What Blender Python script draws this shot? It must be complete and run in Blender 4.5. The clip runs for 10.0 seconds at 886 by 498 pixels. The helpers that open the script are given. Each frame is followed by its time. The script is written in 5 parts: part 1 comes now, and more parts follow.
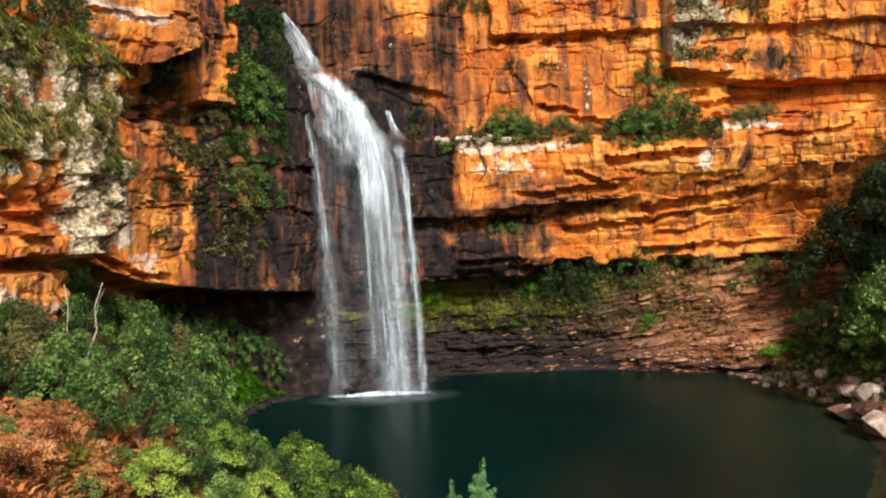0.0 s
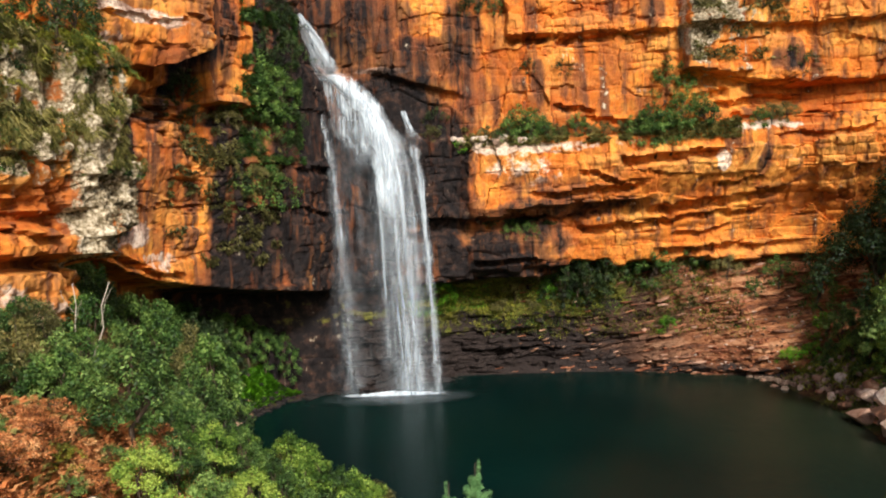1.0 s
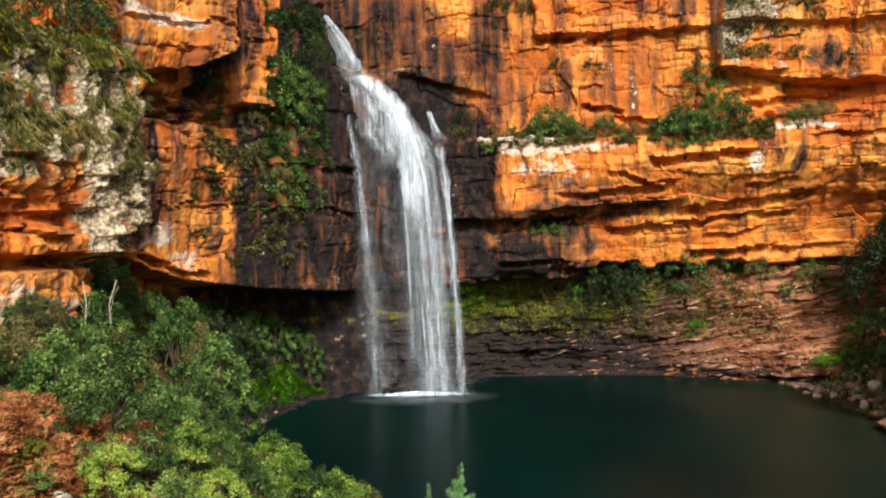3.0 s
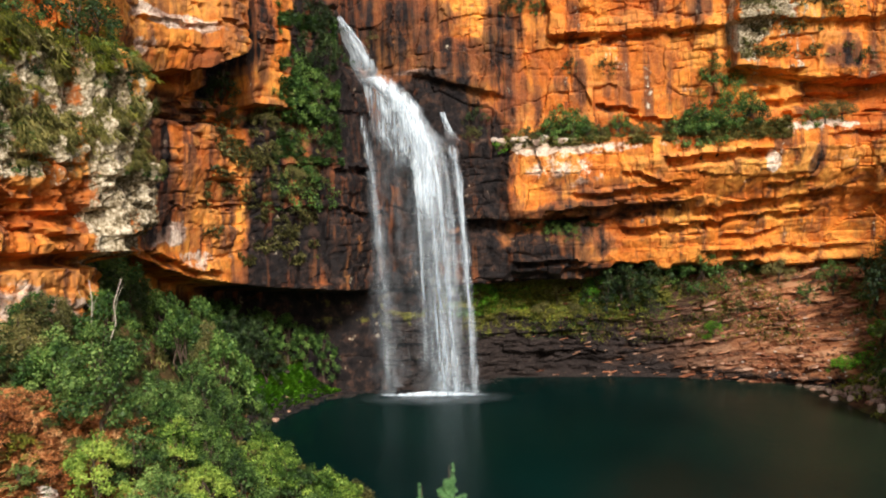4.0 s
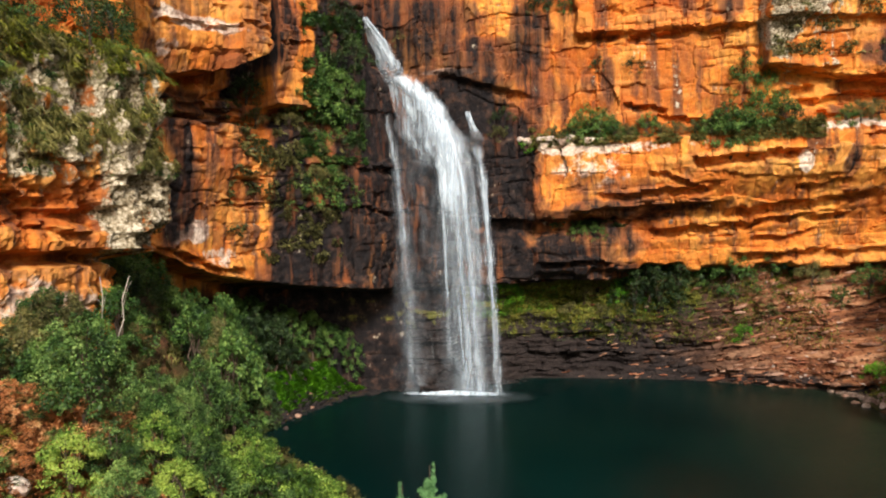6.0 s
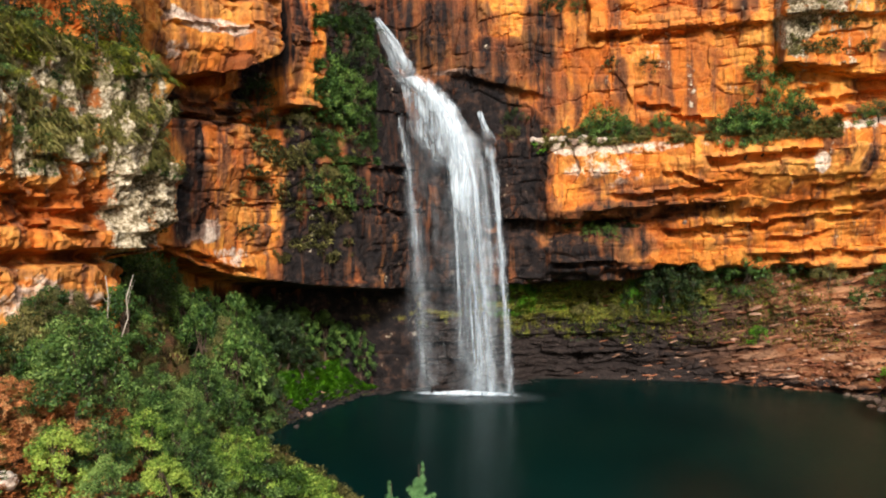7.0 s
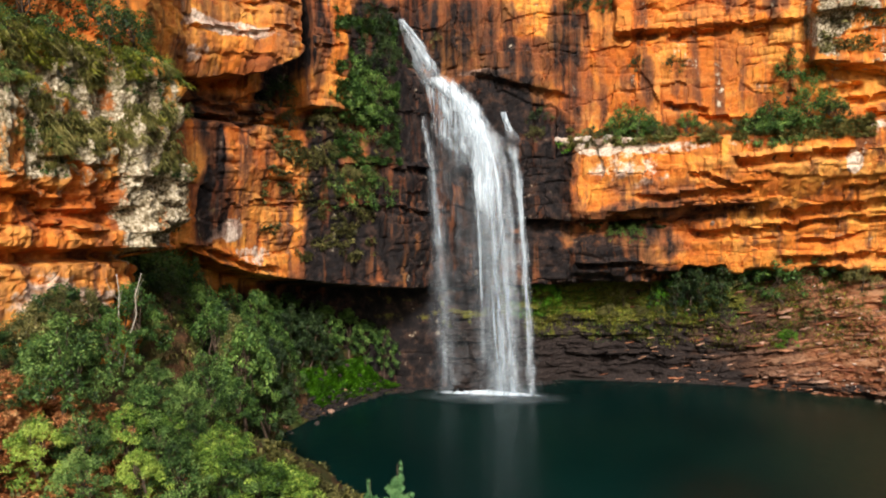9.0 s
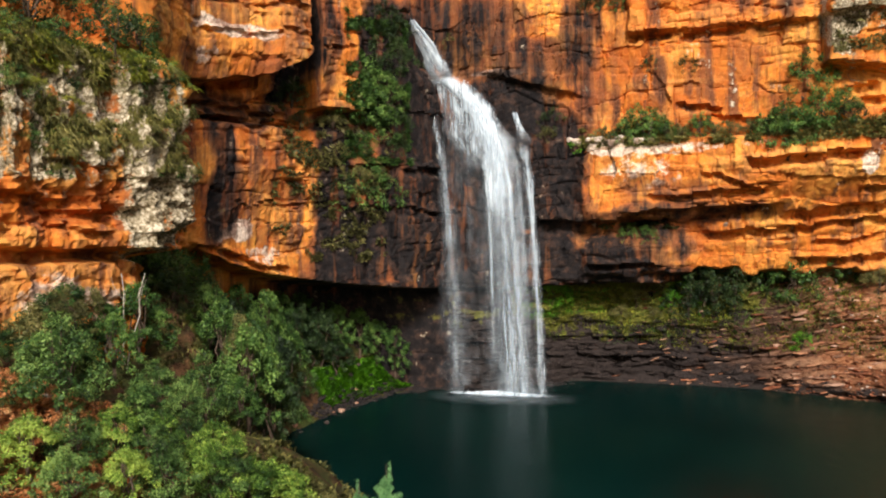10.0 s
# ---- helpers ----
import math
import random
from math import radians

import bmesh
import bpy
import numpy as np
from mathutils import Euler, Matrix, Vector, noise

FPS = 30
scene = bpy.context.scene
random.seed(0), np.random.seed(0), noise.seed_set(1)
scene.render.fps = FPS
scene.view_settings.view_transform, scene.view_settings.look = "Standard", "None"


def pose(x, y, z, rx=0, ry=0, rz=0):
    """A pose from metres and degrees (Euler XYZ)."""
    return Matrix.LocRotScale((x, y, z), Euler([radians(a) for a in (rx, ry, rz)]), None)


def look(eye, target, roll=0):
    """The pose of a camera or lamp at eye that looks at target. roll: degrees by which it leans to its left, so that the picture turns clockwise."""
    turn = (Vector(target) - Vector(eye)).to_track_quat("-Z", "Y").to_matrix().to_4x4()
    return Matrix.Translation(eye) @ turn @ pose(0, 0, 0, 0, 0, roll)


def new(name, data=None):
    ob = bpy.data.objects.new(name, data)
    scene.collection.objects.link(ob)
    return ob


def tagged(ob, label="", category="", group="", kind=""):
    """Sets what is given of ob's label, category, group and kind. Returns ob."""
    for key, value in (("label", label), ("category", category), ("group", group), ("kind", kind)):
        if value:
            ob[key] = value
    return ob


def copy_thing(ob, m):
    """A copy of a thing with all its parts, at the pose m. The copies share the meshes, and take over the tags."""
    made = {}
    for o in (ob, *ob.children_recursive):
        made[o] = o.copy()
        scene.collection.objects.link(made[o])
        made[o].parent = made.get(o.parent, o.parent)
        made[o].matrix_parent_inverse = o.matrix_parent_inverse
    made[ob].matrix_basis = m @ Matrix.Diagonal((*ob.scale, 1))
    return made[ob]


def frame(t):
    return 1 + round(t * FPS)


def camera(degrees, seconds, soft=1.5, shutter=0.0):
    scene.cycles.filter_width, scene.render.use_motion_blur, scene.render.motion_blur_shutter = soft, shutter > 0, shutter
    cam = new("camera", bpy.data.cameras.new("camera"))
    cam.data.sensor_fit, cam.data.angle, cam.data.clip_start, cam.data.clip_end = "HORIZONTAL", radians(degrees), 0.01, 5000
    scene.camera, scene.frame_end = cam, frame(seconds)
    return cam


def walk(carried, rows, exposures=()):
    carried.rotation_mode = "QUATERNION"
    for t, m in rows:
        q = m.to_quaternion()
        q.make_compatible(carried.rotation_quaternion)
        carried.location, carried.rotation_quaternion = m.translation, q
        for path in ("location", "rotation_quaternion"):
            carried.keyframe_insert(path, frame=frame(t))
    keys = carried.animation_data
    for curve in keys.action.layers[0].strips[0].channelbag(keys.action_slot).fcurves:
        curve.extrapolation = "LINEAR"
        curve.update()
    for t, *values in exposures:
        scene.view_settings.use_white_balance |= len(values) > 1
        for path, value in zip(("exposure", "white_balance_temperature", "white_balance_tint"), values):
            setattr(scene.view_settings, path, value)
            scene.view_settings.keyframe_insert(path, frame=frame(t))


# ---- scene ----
cam = camera(58.0, 10.0, soft=2.0)
PATH = [
    (0, (0.223, -0.384, 20.0), (0.27, 1.612, 19.891), -2.2),
    (0.5, (0.757, -0.369, 20.01), (0.773, 1.628, 19.902), -2.1),
    (1, (1.307, -0.331, 20.004), (1.291, 1.666, 19.897), -2.1),
    (1.5, (1.826, -0.306, 20.009), (1.782, 1.691, 19.903), -2.0),
    (2, (2.386, -0.287, 19.987), (2.314, 1.709, 19.883), -2.0),
    (2.5, (2.961, -0.241, 19.997), (2.86, 1.754, 19.893), -1.9),
    (4, (4.733, -0.144, 19.947), (4.542, 1.844, 19.847), -1.8),
    (4.5, (5.309, -0.107, 19.919), (5.089, 1.878, 19.82), -1.7),
    (5, (5.913, -0.082, 19.941), (5.664, 1.9, 19.842), -1.7),
    (5.5, (6.475, -0.008, 19.956), (6.198, 1.971, 19.856), -1.6),
    (7, (8.302, 0.128, 19.957), (7.939, 2.092, 19.858), -1.4),
    (7.5, (8.913, 0.172, 19.973), (8.522, 2.131, 19.874), -1.4),
    (8, (9.511, 0.247, 19.994), (9.092, 2.2, 19.896), -1.3),
    (8.5, (10.113, 0.322, 20.005), (9.666, 2.269, 19.906), -1.2),
    (9, (10.792, 0.361, 20.054), (10.316, 2.301, 19.954), -1.2),
    (9.5, (11.423, 0.443, 20.083), (10.92, 2.376, 19.984), -1.1),
    (10, (12.048, 0.543, 20.123), (11.517, 2.469, 20.023), -1.1),
]
walk(cam, [(t, look(eye, target, roll)) for t, eye, target, roll in PATH])

# ---- light: bright thin overcast, with a broad warm glow from high behind the viewer ----
SUN_FROM = Vector((0.27, -0.76, 0.59)).normalized()
world = bpy.data.worlds.new("sky")
scene.world = world
world.use_nodes = True
_n = world.node_tree
_sky = _n.nodes.new("ShaderNodeTexSky")
_sky.sky_type = "NISHITA"
_sky.sun_disc = False
_sky.sun_elevation = math.asin(SUN_FROM.z)
_sky.sun_rotation = math.atan2(SUN_FROM.x, SUN_FROM.y)
_sky.air_density, _sky.dust_density, _sky.ozone_density = 1.0, 4.0, 0.6
_bg = _n.nodes["Background"]
_bg.inputs["Strength"].default_value = 0.112
_n.links.new(_sky.outputs[0], _bg.inputs["Color"])
_l = bpy.data.lights.new("sun", "SUN")
_l.energy, _l.angle, _l.color = 3.5, radians(8), (1.0, 0.94, 0.895)
sun = new("sun", _l)
sun.matrix_world = look(SUN_FROM * 200, (0, 0, 0))
scene.view_settings.exposure = 0.27
# ---- materials ----
class Nodes:
    def __init__(self, name):
        self.m = bpy.data.materials.new(name)
        self.m.use_nodes = True
        self.t = self.m.node_tree
        self.bsdf = self.t.nodes["Principled BSDF"]
        self.out = self.t.nodes["Material Output"]

    def node(self, kind, **inputs):
        n = self.t.nodes.new(kind)
        for k, v in inputs.items():
            self.put(n, k, v)
        return n

    def put(self, n, key, v):
        sock = n.inputs[int(key[1:])] if key[0] == "i" and key[1:].isdigit() else n.inputs[key]
        if isinstance(v, bpy.types.NodeSocket):
            self.t.links.new(v, sock)
        else:
            sock.default_value = v

    def coords(self, scale=(1, 1, 1)):
        g = self.t.nodes.new("ShaderNodeNewGeometry")
        m = self.t.nodes.new("ShaderNodeMapping")
        m.inputs["Scale"].default_value = scale
        self.t.links.new(g.outputs["Position"], m.inputs["Vector"])
        return m.outputs[0]

    def noise(self, scale, vec=None, detail=6, rough=0.55, distort=0.0):
        n = self.t.nodes.new("ShaderNodeTexNoise")
        n.inputs["Scale"].default_value, n.inputs["Detail"].default_value = scale, detail
        n.inputs["Roughness"].default_value, n.inputs["Distortion"].default_value = rough, distort
        if vec is not None:
            self.t.links.new(vec, n.inputs["Vector"])
        return n.outputs["Fac"]

    def ramp(self, fac, stops):
        r = self.t.nodes.new("ShaderNodeValToRGB")
        e = r.color_ramp.elements
        while len(e) < len(stops):
            e.new(0.5)
        for el, (p, c) in zip(e, stops):
            el.position = p
            el.color = (*c, 1) if len(c) == 3 else c
        self.t.links.new(fac, r.inputs[0])
        return r.outputs["Color"]

    def mix(self, fac, a, b, mode="MIX"):
        n = self.t.nodes.new("ShaderNodeMix")
        n.data_type, n.blend_type = "RGBA", mode
        for sock, v in ((n.inputs[0], fac), (n.inputs[6], a), (n.inputs[7], b)):
            if isinstance(v, bpy.types.NodeSocket):
                self.t.links.new(v, sock)
            else:
                sock.default_value = (*v, 1) if isinstance(v, tuple) and len(v) == 3 else v
        return n.outputs[2]

    def math(self, op, a, b=0.0, clamp=False):
        n = self.t.nodes.new("ShaderNodeMath")
        n.operation, n.use_clamp = op, clamp
        for sock, v in ((n.inputs[0], a), (n.inputs[1], b)):
            if isinstance(v, bpy.types.NodeSocket):
                self.t.links.new(v, sock)
            else:
                sock.default_value = v
        return n.outputs[0]

    def attr(self, name):
        n = self.t.nodes.new("ShaderNodeAttribute")
        n.attribute_name = name
        return n.outputs["Fac"]

    def bump(self, height, strength=0.5, distance=0.1):
        n = self.t.nodes.new("ShaderNodeBump")
        n.inputs["Strength"].default_value, n.inputs["Distance"].default_value = strength, distance
        self.t.links.new(height, n.inputs["Height"])
        self.t.links.new(n.outputs[0], self.bsdf.inputs["Normal"])

    def done(self, color, rough=0.9, spec=0.3):
        self.put(self.bsdf, "Base Color", (*color, 1) if isinstance(color, tuple) and len(color) == 3 else color)
        self.put(self.bsdf, "Roughness", rough)
        self.put(self.bsdf, "Specular IOR Level", spec)
        return self.m


def cliff_rock():
    n = Nodes("cliff_rock")
    p = n.coords()
    big = n.noise(0.16, p, 5, 0.6, 0.4)
    mid = n.noise(0.9, p, 7, 0.65)
    fine = n.noise(5.0, p, 5, 0.65)
    streak = n.noise(0.75, n.coords((1.0, 1.0, 0.10)), 6, 0.6, 0.3)
    bands = n.noise(0.8, n.coords((0.08, 0.08, 1.0)), 5, 0.6, 0.5)
    c = n.ramp(big, [(0.34, (0.46, 0.115, 0.020)), (0.50, (0.74, 0.235, 0.034)), (0.62, (0.90, 0.42, 0.080))])
    tone = n.attr("tone")
    c = n.mix(n.ramp(tone, [(0.50, (0, 0, 0)), (0.85, (0.85, 0.85, 0.85))]), c, (0.86, 0.42, 0.10))
    c = n.mix(n.ramp(tone, [(0.12, (0.8, 0.8, 0.8)), (0.45, (0, 0, 0))]), c, (0.36, 0.085, 0.018))
    c = n.mix(n.ramp(mid, [(0.34, (0.9, 0.9, 0.9)), (0.52, (0, 0, 0))]), c, (0.46, 0.11, 0.020))
    c = n.mix(n.math("MULTIPLY", n.ramp(bands, [(0.56, (0, 0, 0)), (0.68, (1, 1, 1))]), 0.55), c, (0.82, 0.36, 0.10))
    c = n.mix(n.math("MULTIPLY", n.ramp(streak, [(0.52, (0, 0, 0)), (0.64, (1, 1, 1))]), 0.78), c, (0.105, 0.045, 0.030))
    wear = n.noise(0.33, n.coords((1.0, 1.0, 0.45)), 7, 0.7, 0.6)
    c = n.mix(n.math("MULTIPLY", n.ramp(wear, [(0.50, (0, 0, 0)), (0.64, (1, 1, 1))]), 0.55), c, (0.19, 0.075, 0.035))
    c = n.mix(n.math("MULTIPLY", n.ramp(fine, [(0.56, (0, 0, 0)), (0.72, (1, 1, 1))]), 0.28), c, (0.92, 0.56, 0.20))
    # mineral and water staining; dark also carries painted shade of recesses and the foot
    brk = n.math("MULTIPLY", n.math("SUBTRACT", streak, 0.5), 2.2)
    brk2 = n.math("MULTIPLY", n.math("SUBTRACT", mid, 0.5), 2.4)
    pale = n.math("ADD", n.attr("pale"), n.math("MULTIPLY", brk2, 0.8))
    pale = n.ramp(pale, [(0.42, (0, 0, 0)), (0.66, (1, 1, 1))])
    c = n.mix(pale, c, n.ramp(fine, [(0.3, (0.46, 0.29, 0.18)), (0.56, (0.86, 0.72, 0.58))]))
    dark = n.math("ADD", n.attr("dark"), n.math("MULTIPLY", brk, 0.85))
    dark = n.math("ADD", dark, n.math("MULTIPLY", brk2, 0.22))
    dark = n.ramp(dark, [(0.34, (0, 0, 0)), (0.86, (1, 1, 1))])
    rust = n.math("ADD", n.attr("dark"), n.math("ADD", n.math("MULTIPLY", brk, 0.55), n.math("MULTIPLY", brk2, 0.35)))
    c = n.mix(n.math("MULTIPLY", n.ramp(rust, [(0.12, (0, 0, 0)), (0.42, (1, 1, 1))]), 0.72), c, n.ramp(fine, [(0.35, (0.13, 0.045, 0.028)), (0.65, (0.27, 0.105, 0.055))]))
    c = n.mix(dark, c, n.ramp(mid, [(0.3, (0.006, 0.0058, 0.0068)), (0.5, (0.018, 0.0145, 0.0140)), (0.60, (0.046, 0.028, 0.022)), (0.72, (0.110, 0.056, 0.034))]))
    grey = n.math("ADD", n.attr("grey"), n.math("ADD", n.math("MULTIPLY", brk2, 0.8), n.math("MULTIPLY", brk, 0.8)))
    grey = n.ramp(grey, [(0.42, (0, 0, 0)), (0.62, (1, 1, 1))])
    c = n.mix(grey, c, n.ramp(n.math("ADD", fine, n.math("ADD", n.math("MULTIPLY", brk, 0.25), n.math("MULTIPLY", brk2, 0.12))), [(0.32, (0.06, 0.045, 0.024)), (0.45, (0.19, 0.150, 0.085)), (0.55, (0.40, 0.335, 0.225)), (0.68, (0.74, 0.66, 0.50))]))
    moss = n.math("ADD", n.attr("moss"), n.math("MULTIPLY", brk2, 0.6))
    moss = n.ramp(moss, [(0.45, (0, 0, 0)), (0.65, (1, 1, 1))])
    c = n.mix(moss, c, n.ramp(fine, [(0.3, (0.03, 0.035, 0.008)), (0.65, (0.16, 0.15, 0.03))]))
    grit = n.noise(2.6, n.coords((1.0, 1.0, 0.5)), 8, 0.72)
    n.bump(n.math("ADD", n.math("MULTIPLY", mid, 0.35), grit), 0.75, 0.16)
    return n.done(c, n.ramp(dark, [(0, (0.9, 0.9, 0.9)), (1, (0.72, 0.72, 0.72))]), 0.12)


def loose_rock(name, a, b, d):
    n = Nodes(name)
    p = n.coords()
    info = n.t.nodes.new("ShaderNodeObjectInfo")
    mid, fine = n.noise(1.6, p, 6, 0.65), n.noise(9.0, p, 4)
    c = n.ramp(n.math("ADD", mid, n.math("MULTIPLY", n.math("SUBTRACT", info.outputs["Random"], 0.5), 0.35)),
               [(0.32, d), (0.5, a), (0.68, b)])
    c = n.mix(n.math("MULTIPLY", n.ramp(fine, [(0.5, (0, 0, 0)), (0.7, (1, 1, 1))]), 0.5), c, d)
    n.bump(n.math("ADD", mid, n.math("MULTIPLY", fine, 0.3)), 0.7, 0.15)
    return n.done(c, 0.88, 0.3)


def soil():
    n = Nodes("hillside_soil")
    p = n.coords()
    a, b, f = n.noise(0.25, p, 6, 0.6), n.noise(1.4, p, 6, 0.65), n.noise(7, p, 4)
    c = n.ramp(b, [(0.35, (0.022, 0.016, 0.009)), (0.55, (0.085, 0.042, 0.019)), (0.7, (0.18, 0.085, 0.038))])
    c = n.mix(n.ramp(a, [(0.42, (0, 0, 0)), (0.56, (1, 1, 1))]), c, n.ramp(f, [(0.3, (0.02, 0.03, 0.008)), (0.7, (0.09, 0.11, 0.025))]))
    n.bump(n.math("ADD", b, n.math("MULTIPLY", f, 0.4)), 0.9, 0.3)
    return n.done(c, 0.95, 0.15)


def foliage(name, lo, mid, hi, gloss=0.25):
    n = Nodes(name)
    g = n.t.nodes.new("ShaderNodeNewGeometry")
    info = n.t.nodes.new("ShaderNodeObjectInfo")
    big = n.ramp(n.noise(1.1, n.coords(), 4, 0.6), [(0.36, (0, 0, 0)), (0.64, (1, 1, 1))])
    v = n.math("ADD", n.math("MULTIPLY", g.outputs["Random Per Island"], 0.42), n.math("MULTIPLY", big, 0.50))
    v = n.math("ADD", v, n.math("MULTIPLY", n.math("SUBTRACT", info.outputs["Random"], 0.5), 0.34))
    c = n.ramp(v, [(0.2, lo), (0.48, mid), (0.85, hi)])
    n.done(c, 0.55, gloss)
    tr = n.t.nodes.new("ShaderNodeBsdfTranslucent")
    n.t.links.new(n.mix(0.5, c, (0.25, 0.36, 0.03)), tr.inputs["Color"])
    mx = n.t.nodes.new("ShaderNodeMixShader")
    mx.inputs[0].default_value = 0.15
    n.t.links.new(n.bsdf.outputs[0], mx.inputs[1])
    n.t.links.new(tr.outputs[0], mx.inputs[2])
    n.t.links.new(mx.outputs[0], n.out.inputs["Surface"])
    return n.m


def bark(name, a, b):
    n = Nodes(name)
    f = n.noise(6, n.coords((1, 1, 0.25)), 5)
    n.bump(f, 0.6, 0.03)
    return n.done(n.ramp(f, [(0.3, a), (0.7, b)]), 0.9, 0.2)


def pool_water():
    n = Nodes("pool_water")
    p = n.coords((1.0, 0.55, 1.0))
    rip, fine = n.noise(1.1, p, 4, 0.6, 0.4), n.noise(4.5, p, 3)
    deep = n.noise(0.05, n.coords(), 3)
    c = n.ramp(deep, [(0.35, (0.0008, 0.0095, 0.0085)), (0.65, (0.0019, 0.0165, 0.0135))])
    sep = n.t.nodes.new("ShaderNodeSeparateXYZ")
    n.t.links.new(n.coords(), sep.inputs[0])
    shallow = n.math("ADD", n.math("MULTIPLY", n.math("SUBTRACT", sep.outputs[0], 20.0), 0.06), n.math("MULTIPLY", n.math("SUBTRACT", deep, 0.5), 1.5), True)
    c = n.mix(n.math("MULTIPLY", shallow, 0.9), c, (0.020, 0.026, 0.014))
    n.bump(n.math("ADD", rip, n.math("MULTIPLY", fine, 0.45)), 0.6, 0.08)
    n.done(c, 0.20, 0.035)
    return n.m


def bedrock():
    n = Nodes("slope_bedrock")
    p = n.coords()
    mid, fine = n.noise(0.8, p, 7, 0.65), n.noise(4.5, p, 5, 0.65)
    big = n.noise(0.22, p, 4, 0.6)
    tilt = n.t.nodes.new("ShaderNodeMapping")
    tilt.inputs["Rotation"].default_value = (0, radians(9), 0)
    n.t.links.new(n.coords(), tilt.inputs["Vector"])
    flat = n.t.nodes.new("ShaderNodeMapping")
    flat.inputs["Scale"].default_value = (0.10, 0.10, 1.0)
    n.t.links.new(tilt.outputs[0], flat.inputs["Vector"])
    lay = n.noise(1.9, flat.outputs[0], 6, 0.65, 0.4)
    warm = n.math("MULTIPLY", n.attr("warm"), 0.75)
    c = n.ramp(lay, [(0.34, (0.032, 0.019, 0.014)), (0.5, (0.095, 0.050, 0.032)), (0.66, (0.20, 0.115, 0.075))])
    cw = n.ramp(lay, [(0.34, (0.13, 0.046, 0.022)), (0.48, (0.44, 0.165, 0.060)), (0.62, (0.76, 0.40, 0.20))])
    c = n.mix(warm, c, cw)
    c = n.mix(n.ramp(mid, [(0.34, (0.85, 0.85, 0.85)), (0.48, (0, 0, 0))]), c, (0.07, 0.035, 0.020))
    c = n.mix(n.ramp(fine, [(0.60, (0, 0, 0)), (0.74, (0.5, 0.5, 0.5))]), c, (0.46, 0.26, 0.16))
    brk = n.math("MULTIPLY", n.math("SUBTRACT", mid, 0.5), 1.6)
    wet = n.ramp(n.math("ADD", n.attr("wet"), brk), [(0.35, (0, 0, 0)), (0.75, (1, 1, 1))])
    c = n.mix(wet, c, n.ramp(fine, [(0.32, (0.010, 0.008, 0.008)), (0.68, (0.052, 0.037, 0.031))]))
    brk2 = n.math("MULTIPLY", n.math("SUBTRACT", n.noise(0.7, n.coords((1.3, 1.3, 0.8)), 6, 0.65), 0.5), 2.2)
    green = n.ramp(n.math("ADD", n.attr("green"), brk2), [(0.42, (0, 0, 0)), (0.62, (1, 1, 1))])
    c = n.mix(green, c, n.ramp(fine, [(0.3, (0.035, 0.038, 0.008)), (0.52, (0.12, 0.12, 0.018)), (0.7, (0.26, 0.23, 0.03))]))
    n.bump(n.math("ADD", mid, n.math("MULTIPLY", fine, 0.45)), 0.9, 0.35)
    return n.done(c, 0.85, 0.25)


def white_water(name, lo, hi, streak, most=1.0):
    """Falling water: bright strands with clear gaps between them."""
    n = Nodes(name)
    uv = n.t.nodes.new("ShaderNodeUVMap")
    mp = n.t.nodes.new("ShaderNodeMapping")
    mp.inputs["Scale"].default_value = (streak, 0.05 * streak, 1)
    n.t.links.new(uv.outputs[0], mp.inputs["Vector"])
    a = n.noise(1.0, mp.outputs[0], 6, 0.66, 0.5)
    mp2 = n.t.nodes.new("ShaderNodeMapping")
    mp2.inputs["Scale"].default_value = (streak * 2.6, 0.42 * streak, 1)
    n.t.links.new(uv.outputs[0], mp2.inputs["Vector"])
    b = n.noise(1.0, mp2.outputs[0], 5, 0.65, 0.3)
    v = n.math("ADD", n.math("MULTIPLY", a, 0.66), n.math("MULTIPLY", b, 0.34))
    al = n.ramp(v, [(lo, (0, 0, 0)), (hi, (most, most, most))])
    al = n.math("MULTIPLY", al, n.attr("thick"), True)
    c = n.ramp(b, [(0.3, (0.60, 0.76, 0.87)), (0.58, (0.82, 0.93, 1.0))])
    n.done(c, 0.5, 0.3)
    tp = n.t.nodes.new("ShaderNodeBsdfTransparent")
    mx = n.t.nodes.new("ShaderNodeMixShader")
    n.t.links.new(al, mx.inputs[0])
    n.t.links.new(tp.outputs[0], mx.inputs[1])
    n.t.links.new(n.bsdf.outputs[0], mx.inputs[2])
    n.t.links.new(mx.outputs[0], n.out.inputs["Surface"])
    return n.m


M_CLIFF = cliff_rock()
M_STONE = loose_rock("pinkish_stone", (0.30, 0.15, 0.085), (0.52, 0.32, 0.22), (0.10, 0.05, 0.03))
M_PALE = loose_rock("pale_stone", (0.50, 0.36, 0.27), (0.78, 0.66, 0.55), (0.20, 0.13, 0.09))
M_ORANGE = loose_rock("orange_stone", (0.58, 0.19, 0.035), (0.80, 0.36, 0.09), (0.22, 0.07, 0.02))
M_RED = loose_rock("red_brown_stone", (0.30, 0.10, 0.045), (0.50, 0.24, 0.13), (0.10, 0.04, 0.02))
M_DARK = loose_rock("wet_dark_stone", (0.035, 0.026, 0.022), (0.08, 0.055, 0.045), (0.012, 0.010, 0.010))
M_SOIL = soil()
M_LEAF = foliage("grey_green_leaves", (0.010, 0.027, 0.007), (0.068, 0.142, 0.030), (0.31, 0.45, 0.115))
M_LIME = foliage("fresh_green_leaves", (0.020, 0.055, 0.008), (0.130, 0.245, 0.032), (0.46, 0.58, 0.10))
# dark green, with shade of the cliff hollow and gully put into it
M_DEEP = foliage("dark_shaded_leaves", (0.006, 0.016, 0.006), (0.022, 0.046, 0.014), (0.065, 0.105, 0.030))
